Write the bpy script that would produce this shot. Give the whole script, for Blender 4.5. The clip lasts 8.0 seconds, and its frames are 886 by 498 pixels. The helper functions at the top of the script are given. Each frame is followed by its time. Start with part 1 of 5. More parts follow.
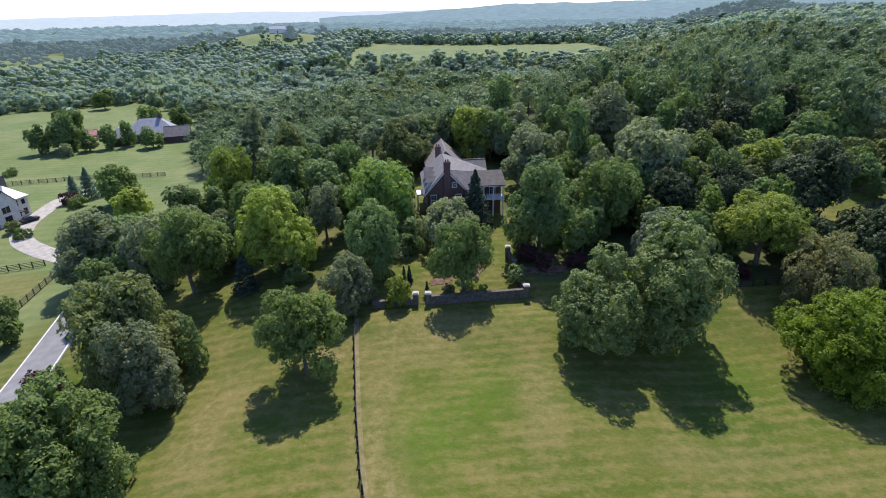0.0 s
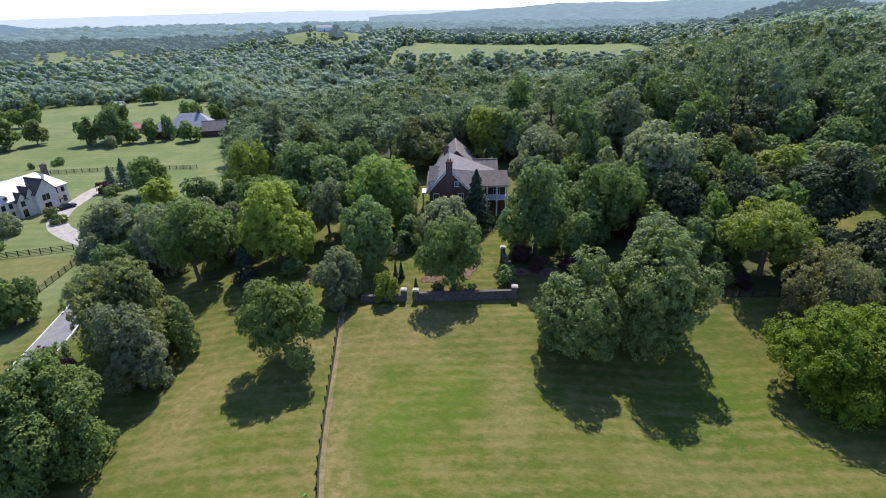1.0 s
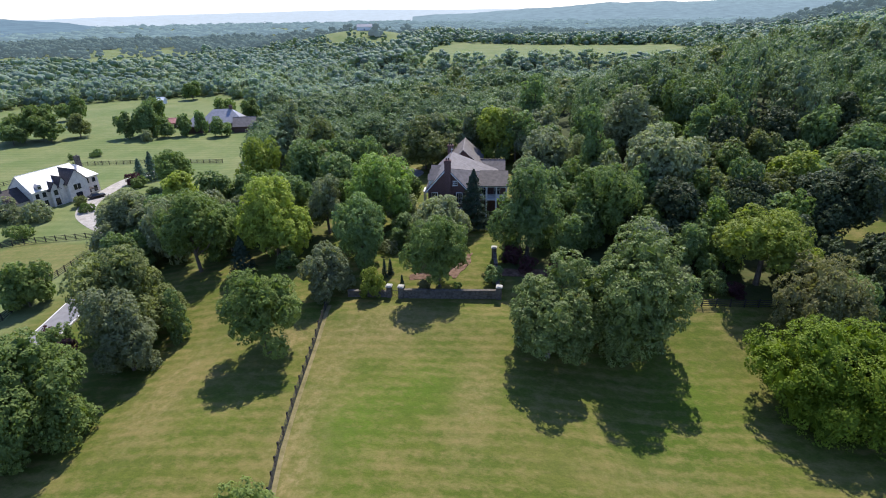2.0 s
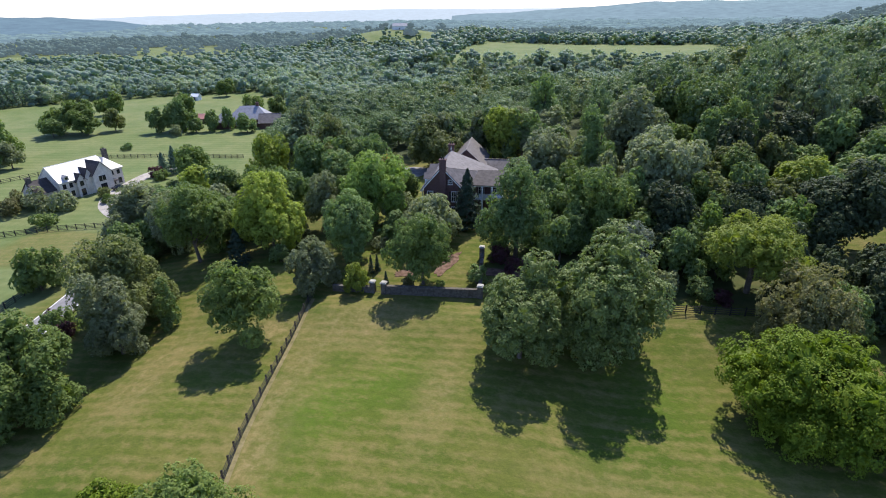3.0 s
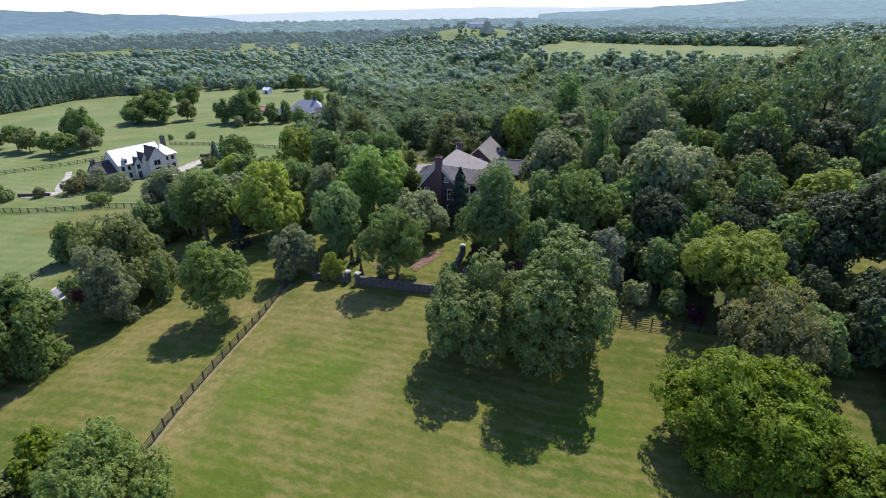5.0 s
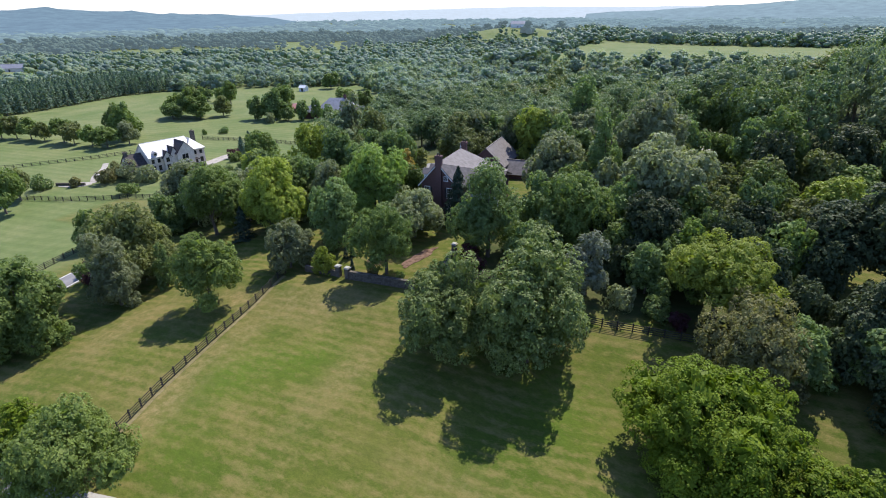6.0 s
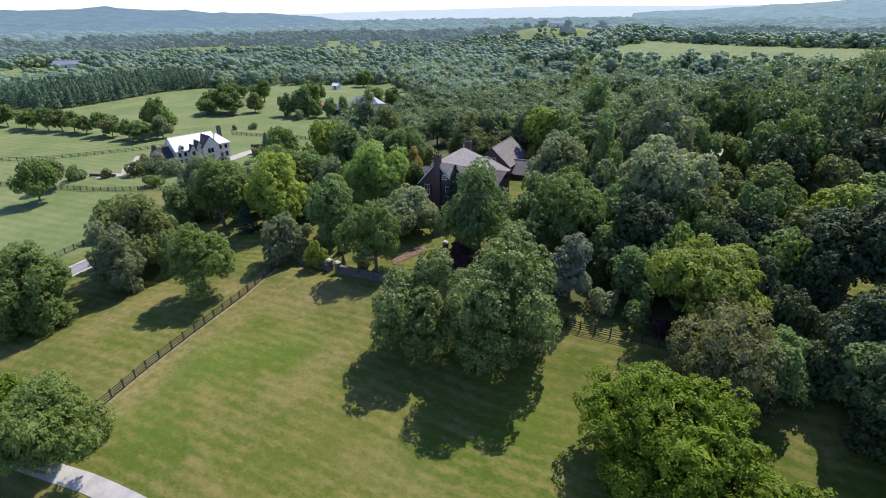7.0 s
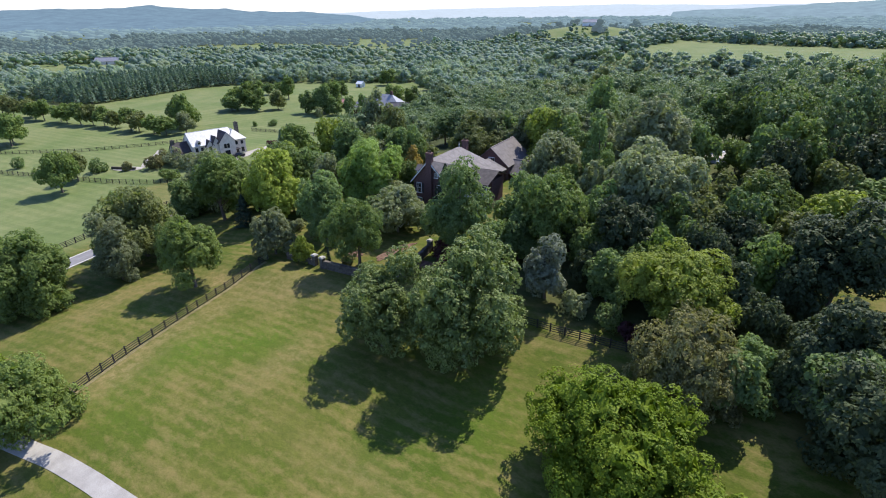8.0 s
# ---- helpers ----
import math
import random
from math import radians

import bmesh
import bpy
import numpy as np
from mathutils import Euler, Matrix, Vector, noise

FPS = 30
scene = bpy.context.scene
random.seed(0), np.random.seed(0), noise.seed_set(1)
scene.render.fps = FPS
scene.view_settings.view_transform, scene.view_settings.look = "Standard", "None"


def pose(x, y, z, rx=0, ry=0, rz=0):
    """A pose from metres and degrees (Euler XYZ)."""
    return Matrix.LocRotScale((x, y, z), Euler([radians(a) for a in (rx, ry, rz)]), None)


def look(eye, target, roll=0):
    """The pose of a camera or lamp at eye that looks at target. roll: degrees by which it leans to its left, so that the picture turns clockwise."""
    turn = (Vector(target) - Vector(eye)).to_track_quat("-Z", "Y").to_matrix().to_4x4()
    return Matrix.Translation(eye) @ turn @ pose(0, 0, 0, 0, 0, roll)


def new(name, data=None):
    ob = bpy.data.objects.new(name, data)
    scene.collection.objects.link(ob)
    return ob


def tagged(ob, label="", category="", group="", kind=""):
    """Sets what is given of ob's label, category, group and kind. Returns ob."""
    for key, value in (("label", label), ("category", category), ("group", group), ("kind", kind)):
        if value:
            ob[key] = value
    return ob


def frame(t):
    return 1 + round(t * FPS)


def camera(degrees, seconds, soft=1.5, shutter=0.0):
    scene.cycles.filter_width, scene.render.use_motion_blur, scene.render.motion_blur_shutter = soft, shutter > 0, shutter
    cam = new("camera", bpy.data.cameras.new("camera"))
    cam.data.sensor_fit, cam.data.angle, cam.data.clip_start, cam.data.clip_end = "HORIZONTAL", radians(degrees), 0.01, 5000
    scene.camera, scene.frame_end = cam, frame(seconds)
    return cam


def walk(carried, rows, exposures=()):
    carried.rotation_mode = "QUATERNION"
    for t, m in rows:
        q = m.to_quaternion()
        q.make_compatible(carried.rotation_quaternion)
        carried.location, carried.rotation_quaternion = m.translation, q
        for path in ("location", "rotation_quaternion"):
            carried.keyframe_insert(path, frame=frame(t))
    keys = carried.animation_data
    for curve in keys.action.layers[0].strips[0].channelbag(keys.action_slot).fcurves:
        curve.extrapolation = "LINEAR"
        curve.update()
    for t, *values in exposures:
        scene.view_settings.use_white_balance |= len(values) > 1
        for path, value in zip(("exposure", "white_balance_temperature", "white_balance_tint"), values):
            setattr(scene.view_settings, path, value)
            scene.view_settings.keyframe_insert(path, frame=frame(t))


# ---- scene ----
cam = camera(79.2, 8.0, soft=1.0)
EXPO = 0.59
METRES, EYE, TILT, LEAN, TURN = 66.0, 44.0, -24.0, 1.0, 0.0
ROWS = [
    (0.0, 0.0, 0.0, 0.0, 0.0, 0.0, 0.0),
    (0.5, 0.0621, -0.0051, -0.0004, 2.15, -0.05, -1.0),
    (1.0, 0.1236, -0.0079, -0.0002, 4.44, -0.16, -2.07),
    (1.5, 0.1848, -0.0082, 0.0014, 6.51, -0.28, -3.04),
    (3.0, 0.3688, 0.006, 0.0104, 12.12, -0.79, -5.53),
    (3.5, 0.4292, 0.015, 0.0156, 13.97, -1.03, -6.37),
    (4.0, 0.4901, 0.0266, 0.0217, 16.01, -1.31, -7.23),
    (4.5, 0.5509, 0.0404, 0.0291, 18.07, -1.63, -8.1),
    (6.0, 0.733, 0.0962, 0.0557, 24.55, -2.76, -10.68),
    (6.5, 0.7905, 0.1188, 0.0661, 26.67, -3.2, -11.47),
    (7.0, 0.8472, 0.1433, 0.0778, 28.72, -3.67, -12.25),
    (7.5, 0.9027, 0.1697, 0.0907, 30.43, -4.09, -12.87),
    (8.0, 0.9573, 0.198, 0.1044, 32.16, -4.55, -13.47),
]
walk(cam, [(t, pose(0, 0, EYE, TILT, LEAN, TURN) @ pose(METRES * x, METRES * y, METRES * z, 90 + pitch, roll, yaw)) for t, x, y, z, yaw, pitch, roll in ROWS],
     exposures=[(0.0, EXPO, 6450, 10), (8.0, EXPO, 6450, 10)])

# ---- world and sun ----
SUN_UP = 52.5
world = bpy.data.worlds.new("sky")
scene.world = world
world.use_nodes = True
wn = world.node_tree
sky = wn.nodes.new("ShaderNodeTexSky")
sky.sky_type, sky.sun_disc = "NISHITA", False
sky.sun_elevation, sky.sun_rotation = radians(SUN_UP), radians(2.0)
sky.air_density, sky.dust_density, sky.ozone_density = 1.0, 0.35, 1.0
tone = wn.nodes.new("ShaderNodeMix")
tone.data_type, tone.blend_type = "RGBA", "MULTIPLY"
tone.inputs[0].default_value, tone.inputs[7].default_value = 1.0, (0.86, 0.96, 1.36, 1)
wn.links.new(sky.outputs[0], tone.inputs[6])
wn.links.new(tone.outputs[2], wn.nodes["Background"].inputs[0])
wn.nodes["Background"].inputs[1].default_value = 0.134
sun = new("sun", bpy.data.lights.new("sun", "SUN"))
sun.data.energy, sun.data.angle, sun.data.color = 4.8, radians(0.55), (1.0, 0.95, 0.87)
sun.matrix_world = look((0, 0, 300), Vector((0, 0, 300)) - Vector((0.03, math.cos(radians(SUN_UP)), math.sin(radians(SUN_UP)))))


# ---- materials ----
def mat(name, rough=0.8, metal=0.0, spec=0.3):
    m = bpy.data.materials.new(name)
    m.use_nodes = True
    nt = m.node_tree
    b = nt.nodes["Principled BSDF"]
    b.inputs["Roughness"].default_value = rough
    b.inputs["Metallic"].default_value = metal
    b.inputs["Specular IOR Level"].default_value = spec
    return m, nt, b


def node(nt, kind, **inputs):
    n = nt.nodes.new("ShaderNode" + kind)
    for k, v in inputs.items():
        n.inputs[k.replace("_", " ")].default_value = v
    return n


def noise_of(nt, scale, detail=4.0, rough=0.6, stretch=None, turn=0.0):
    """A noise in metres of the world, after the geometry's position."""
    g = nt.nodes.new("ShaderNodeNewGeometry")
    mp = nt.nodes.new("ShaderNodeMapping")
    mp.inputs["Scale"].default_value = stretch or (1, 1, 1)
    mp.inputs["Rotation"].default_value = (0, 0, radians(turn))
    nt.links.new(g.outputs["Position"], mp.inputs[0])
    n = node(nt, "TexNoise", Scale=scale, Detail=detail, Roughness=rough)
    nt.links.new(mp.outputs[0], n.inputs["Vector"])
    return n.outputs["Fac"]


def ramp(nt, fac, *stops):
    r = nt.nodes.new("ShaderNodeValToRGB")
    e = r.color_ramp.elements
    while len(e) < len(stops):
        e.new(0.5)
    for k, (p, c) in enumerate(stops):
        e[k].position = p
        e[k].color = (*c, 1) if len(c) == 3 else c
    nt.links.new(fac, r.inputs[0])
    return r.outputs[0]


def mix(nt, fac, a, b, how="MIX"):
    n = nt.nodes.new("ShaderNodeMix")
    n.data_type, n.blend_type = "RGBA", how
    for sock, v in ((0, fac), (6, a), (7, b)):
        if isinstance(v, bpy.types.NodeSocket):
            nt.links.new(v, n.inputs[sock])
        elif sock == 0:
            n.inputs[0].default_value = v
        else:
            n.inputs[sock].default_value = (*v, 1)
    return n.outputs[2]


def bump(nt, b, height, strength=0.5, distance=0.05):
    n = node(nt, "Bump", Strength=strength, Distance=distance)
    nt.links.new(height, n.inputs["Height"])
    nt.links.new(n.outputs[0], b.inputs["Normal"])


def plain(name, a, c, scale=2.0, rough=0.8, metal=0.0, spec=0.3, fine=20.0, lumps=0.02, stretch=None):
    """Two tones in a coarse noise, a fine grain over them, and a slight relief."""
    m, nt, b = mat(name, rough, metal, spec)
    base = ramp(nt, noise_of(nt, scale, 4, 0.6, stretch), (0.35, a), (0.65, c))
    g = noise_of(nt, fine, 3, 0.7, stretch)
    col = mix(nt, 0.35, base, ramp(nt, g, (0.3, (0.35, 0.35, 0.35)), (0.7, (1, 1, 1))), "MULTIPLY")
    nt.links.new(col, b.inputs["Base Color"])
    bump(nt, b, g, 0.5, lumps)
    return m


def leaf(name, dark, light, thin=0.36, rough=0.55, glint=None, gloss=0.07):
    """Foliage: each leaf spray has its own tone, each plant its own shade, and light comes through."""
    m, nt, b = mat(name, rough, 0.0, gloss)
    dark, light, glint = ((c[0] * 0.85, c[1] * 0.85, c[2] * 0.95) if c else None for c in (dark, light, glint))
    g = nt.nodes.new("ShaderNodeNewGeometry")
    o = nt.nodes.new("ShaderNodeObjectInfo")
    stops = [(0.0, dark), (0.8, light)] + ([(1.0, glint)] if glint else [])
    col = ramp(nt, g.outputs["Random Per Island"], *stops)
    col = mix(nt, 0.62, col, tuple((p + q) / 2 for p, q in zip(dark, light)))
    h = nt.nodes.new("ShaderNodeHueSaturation")
    mr = node(nt, "MapRange", From_Min=0.0, From_Max=1.0, To_Min=0.84, To_Max=1.16)
    nt.links.new(o.outputs["Random"], mr.inputs["Value"])
    nt.links.new(mr.outputs[0], h.inputs["Value"])
    nt.links.new(col, h.inputs["Color"])
    patch = ramp(nt, noise_of(nt, 0.30, 3), (0.3, (0.78, 0.80, 0.80)), (0.7, (1.06, 1.04, 0.96)))
    col = mix(nt, 1.0, h.outputs[0], patch, "MULTIPLY")
    fine = noise_of(nt, 2.6, 4, 0.75)
    col = mix(nt, 1.0, col, ramp(nt, fine, (0.36, (0.84, 0.85, 0.84)), (0.64, (1.18, 1.17, 1.14))), "MULTIPLY")
    nt.links.new(col, b.inputs["Base Color"])
    t = nt.nodes.new("ShaderNodeBsdfTranslucent")
    warm = mix(nt, 1.0, col, (thin * 2.2, thin * 2.4, thin * 1.4), "MULTIPLY")
    nt.links.new(warm, t.inputs["Color"])
    s = nt.nodes.new("ShaderNodeAddShader")
    nt.links.new(b.outputs[0], s.inputs[0])
    nt.links.new(t.outputs[0], s.inputs[1])
    nt.links.new(s.outputs[0], nt.nodes["Material Output"].inputs[0])
    return m


LEAF = {
    "green": leaf("leaf_green", (0.080, 0.116, 0.030), (0.152, 0.200, 0.052), 0.30),
    "deep": leaf("leaf_deep", (0.080, 0.120, 0.040), (0.154, 0.206, 0.066)),
    "lime": leaf("leaf_lime", (0.070, 0.110, 0.010), (0.146, 0.190, 0.017), 0.24),
    "bright": leaf("leaf_bright", (0.106, 0.157, 0.033), (0.193, 0.259, 0.059)),
    "yellow": leaf("leaf_yellow", (0.138, 0.172, 0.028), (0.236, 0.272, 0.046)),
    "gray": leaf("leaf_gray", (0.117, 0.135, 0.066), (0.211, 0.230, 0.113)),
    "silver": leaf("leaf_silver", (0.118, 0.136, 0.084), (0.222, 0.240, 0.156), 0.2),
    # maple: brightest sprays are coloured pale for the sheen of backlit leaves
    "maple": leaf("leaf_maple", (0.088, 0.124, 0.032), (0.176, 0.214, 0.062), 0.26, 0.5, (0.29, 0.315, 0.15), 0.10),
    "olive": leaf("leaf_olive", (0.084, 0.099, 0.032), (0.152, 0.169, 0.057)),
    "brown": leaf("leaf_brown", (0.112, 0.108, 0.042), (0.196, 0.186, 0.072), 0.25),
    "spruce": leaf("leaf_spruce", (0.032, 0.052, 0.030), (0.065, 0.093, 0.054), 0.1),
    "purple": leaf("leaf_purple", (0.057, 0.025, 0.027), (0.105, 0.044, 0.044), 0.2),
    "autumn": leaf("leaf_autumn", (0.194, 0.150, 0.038), (0.313, 0.226, 0.061)),
    "wood": leaf("leaf_wood", (0.069, 0.104, 0.053), (0.156, 0.191, 0.091), 0.26),
    # mid leaves: haze of the middle distance mixed into paler, bluer base colours
    "mid": leaf("leaf_mid_haze", (0.098, 0.134, 0.104), (0.180, 0.220, 0.160), 0.55),
    "midwarm": leaf("leaf_midwarm_haze", (0.110, 0.138, 0.082), (0.196, 0.226, 0.132), 0.55),
    "middeep": leaf("leaf_middeep_haze", (0.076, 0.108, 0.086), (0.140, 0.176, 0.130), 0.55),
    "hill": leaf("leaf_hill", (0.066, 0.100, 0.040), (0.130, 0.176, 0.068), 0.24),
    "crest": leaf("leaf_crest", (0.092, 0.124, 0.060), (0.178, 0.219, 0.103), 0.26),
    "dark": leaf("leaf_dark", (0.042, 0.058, 0.026), (0.078, 0.100, 0.042), 0.18),
    "moss": leaf("leaf_moss", (0.092, 0.124, 0.030), (0.158, 0.200, 0.050)),
    "pine": leaf("leaf_pine", (0.070, 0.110, 0.074), (0.125, 0.178, 0.110), 0.35),
}


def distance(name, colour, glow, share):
    """The far distance: a dull ground tone, with haze painted in as a blue emission."""
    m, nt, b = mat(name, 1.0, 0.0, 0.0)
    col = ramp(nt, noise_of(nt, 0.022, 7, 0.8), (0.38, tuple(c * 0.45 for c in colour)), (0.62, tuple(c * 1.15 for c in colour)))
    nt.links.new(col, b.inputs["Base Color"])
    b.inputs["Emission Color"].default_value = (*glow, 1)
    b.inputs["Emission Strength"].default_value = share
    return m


# these woods, hills and ridges emit the blue of the haze themselves
HAZE_WOOD = distance("haze_glow_woods", (0.075, 0.105, 0.080), (0.26, 0.37, 0.46), 0.50)
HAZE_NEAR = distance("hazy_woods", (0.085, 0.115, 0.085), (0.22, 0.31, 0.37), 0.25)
HAZE_HILL = distance("haze_glow_hills", (0.045, 0.070, 0.066), (0.24, 0.35, 0.52), 0.42)
HAZE_EAST = distance("haze_glow_east_hills", (0.075, 0.105, 0.100), (0.30, 0.41, 0.54), 0.42)
HAZE_FAR = distance("haze_glow_ridge", (0.08, 0.10, 0.12), (0.50, 0.57, 0.65), 0.72)
BARK = plain("bark", (0.10, 0.08, 0.06), (0.20, 0.165, 0.13), 3.0, 0.95, 0, 0.1, 14.0, 0.04, (3, 3, 0.6))
BRICK = plain("red_brick", (0.105, 0.060, 0.054), (0.165, 0.098, 0.088), 6.0, 0.9, 0, 0.2, 30.0)
SHINGLE = plain("gray_brown_shingle", (0.120, 0.104, 0.100), (0.185, 0.164, 0.156), 1.2, 0.75, 0, 0.35, 9.0, 0.03)
SLATE = plain("gray_slate", (0.22, 0.215, 0.22), (0.33, 0.32, 0.325), 1.0, 0.42, 0, 1.0, 6.0, 0.006)
# slate with the roof's glare of sun and sky put into its base colour
GLARESLATE = plain("glare_slate", (0.44, 0.43, 0.42), (0.56, 0.55, 0.53), 1.0, 0.42, 0, 0.8, 6.0, 0.01)
DARKROOF = plain("brown_and_shade_roof", (0.055, 0.047, 0.045), (0.09, 0.078, 0.074), 1.2, 0.8, 0, 0.2, 9.0, 0.02)
CREAM = plain("cream_stone", (0.64, 0.57, 0.48), (0.78, 0.71, 0.61), 1.0, 0.9, 0, 0.2, 8.0, 0.03)
STONE = plain("field_stone", (0.080, 0.070, 0.058), (0.160, 0.142, 0.118), 2.5, 0.95, 0, 0.2, 10.0, 0.03)
CAPSTONE = plain("pale_capstone", (0.34, 0.325, 0.29), (0.48, 0.46, 0.41), 2.0, 0.9, 0, 0.2, 12.0)
WHITE = plain("white_paint", (0.72, 0.72, 0.70), (0.80, 0.80, 0.78), 1.5, 0.55, 0, 0.4, 12.0, 0.005)
BLACKWOOD = plain("black_fence_paint", (0.020, 0.018, 0.016), (0.045, 0.040, 0.034), 3.0, 0.8, 0, 0.2, 20.0, 0.01, (1, 1, 4))
BOARDWOOD = plain("weathered_fence_boards", (0.034, 0.031, 0.028), (0.072, 0.066, 0.058), 3.0, 0.85, 0, 0.2, 20.0, 0.01, (1, 1, 4))
DARKTRIM = plain("dark_trim", (0.035, 0.03, 0.028), (0.06, 0.05, 0.045), 2.0, 0.7)
ASPHALT = plain("asphalt", (0.19, 0.18, 0.18), (0.25, 0.24, 0.24), 0.6, 0.9, 0, 0.25, 30.0, 0.01)
GRAVEL = plain("pale_gravel", (0.30, 0.27, 0.235), (0.44, 0.40, 0.35), 0.8, 0.95, 0, 0.15, 12.0, 0.02)
CONCRETE = plain("pale_concrete", (0.33, 0.305, 0.27), (0.44, 0.41, 0.365), 0.5, 0.9, 0, 0.2, 10.0, 0.01)
LINE = plain("line_paint", (0.70, 0.68, 0.60), (0.80, 0.78, 0.72), 2.0, 0.7, 0, 0.3, 8.0, 0.004)
VERGE = plain("dry_grass", (0.15, 0.13, 0.055), (0.25, 0.205, 0.105), 0.9, 0.95, 0, 0.1, 7.0, 0.05)
MULCH = plain("bark_mulch", (0.10, 0.06, 0.04), (0.22, 0.14, 0.10), 1.5, 0.98, 0, 0.1, 8.0, 0.05)
IRON = plain("black_iron", (0.02, 0.02, 0.02), (0.04, 0.04, 0.04), 4.0, 0.5, 0.6)
COPPER = plain("pink_roof_tin", (0.50, 0.22, 0.18), (0.62, 0.30, 0.25), 1.0, 0.5)
TEAL = plain("teal_canvas", (0.02, 0.20, 0.17), (0.04, 0.30, 0.25), 2.0, 0.8)
FORECOURT = plain("gray_paving", (0.20, 0.19, 0.185), (0.28, 0.27, 0.26), 0.8, 0.9, 0, 0.2, 9.0, 0.01)
GLASS, gnt, gb = mat("window_glass", 0.08, 0.0, 0.6)
gb.inputs["Base Color"].default_value = (0.015, 0.018, 0.022, 1)


# ---- the lie of the land ----
def step(u):
    u = min(1.0, max(0.0, u))
    return u * u * (3 - 2 * u)


def land(x, y):
    """Height of the ground: a lawn that rises to the house, pastures lower down, a wooded hill, a far field and a knoll."""
    w = 1 - 0.9 * step((-15 - x) / 70)
    low = -6.8 * step((-5 - x) / 110)
    z = low + (0.055 * (min(110, max(20, y)) - 63) + 2.8 * step((y - 58) / 25)) * w
    z -= 0.016 * min(50, max(0, x)) * (1 - step((y - 60) / 60))
    z += 1.45 * step((x + 38) / 18) * (1 - step((x - 14) / 22)) * step((y - 15) / 20) * (1 - step((y - 66) / 8))
    z -= 0.45 * step((x - 14) / 20) * (1 - step((x - 60) / 20)) * (1 - step((y - 60) / 12)) * step((y - 10) / 20)
    z += 11 * step((x + 20) / 110) * step((y - 95) / 80)
    z += 12 * step((x - 60) / 200) * step((y - 120) / 250)
    z += 1.4 * math.exp(-((x + 112) / 26) ** 2 - ((y - 133) / 26) ** 2)
    far = -7.0 + 12 * step((x + 170) / 60) * step((y - 420) / 60) * (1 - step((y - 760) / 200))
    far += 27 * math.exp(-((x + 238) / 120) ** 2 - ((y - 820) / 110) ** 2)
    far += 50 * math.exp(-((x - 560) / 230) ** 2 - ((y - 800) / 260) ** 2)
    far += 12 * math.exp(-((x - 420) / 200) ** 2 - ((y - 420) / 200) ** 2)
    k = step((y - 190 - 1.3 * max(0, x - 50)) / 150)
    return z * (1 - k) + far * k


def inside(x, y, *box):
    x0, x1, y0, y1 = box
    return x0 < x < x1 and y0 < y < y1


EDGE = ((-310, -275, -221, -195, -148, -103, -95, -62), (270, 300, 336, 352, 312, 233, 192, 150))


def wooded(x, y):
    """How far the ground is woodland: 1 under closed trees, 0 on lawns, pastures and fields."""
    n = noise.noise(Vector((x * 0.012, y * 0.012, 3.1))) * 14
    far = math.hypot(x, y)
    if (x - 47) ** 2 + (y - 153) ** 2 < 9 ** 2 or inside(x, y, 80, 112, 90, 112):
        return 0.0
    if inside(x, y, -96 + n, 165 - n, 482 + 0.4 * n, 722 - 0.3 * (x + 60) - 0.5 * n):
        return 0.0
    if (x + 236) ** 2 / 80 ** 2 + (y - 775) ** 2 / 75 ** 2 < 1:
        return 0.2
    if inside(x, y, 330 + n, 420, 560, 640):
        return 0.0
    if x > -62:
        edge = 148 + 0.5 * n if x > -30 else 129 + 0.1 * n
        return 1.0 if y > edge - 0.35 * max(0.0, x - 62) else 0.0
    if x > -310:
        return 1.0 if y > np.interp(x, *EDGE) + 0.6 * n and far < 830 else (far_patches(x, y) if y > 600 else 0.0)
    if x > -352 and y < 290:
        return 0.0
    for cx, cy, rx, ry in ((-545, 268, 125, 80), (-660, 560, 160, 125), (-1140, 500, 210, 120), (-860, 330, 70, 80), (-930, 720, 110, 120)):
        if ((x - cx) / rx) ** 2 + ((y - cy) / ry) ** 2 < 0.7 + 0.02 * n:
            return 0.06
    return far_patches(x, y)


def far_patches(x, y):
    k = noise.noise(Vector((x * 0.0045, y * 0.0045, 7.7)))
    return 0.94 if k > -0.42 else 0.10


# ---- ground ----
def mesh_object(name, verts, faces, material, smooth=False):
    me = bpy.data.meshes.new(name)
    me.from_pydata(verts, [], faces)
    me.materials.append(material)
    if smooth:
        me.polygons.foreach_set("use_smooth", [True] * len(me.polygons))
    me.update()
    return new(name, me)


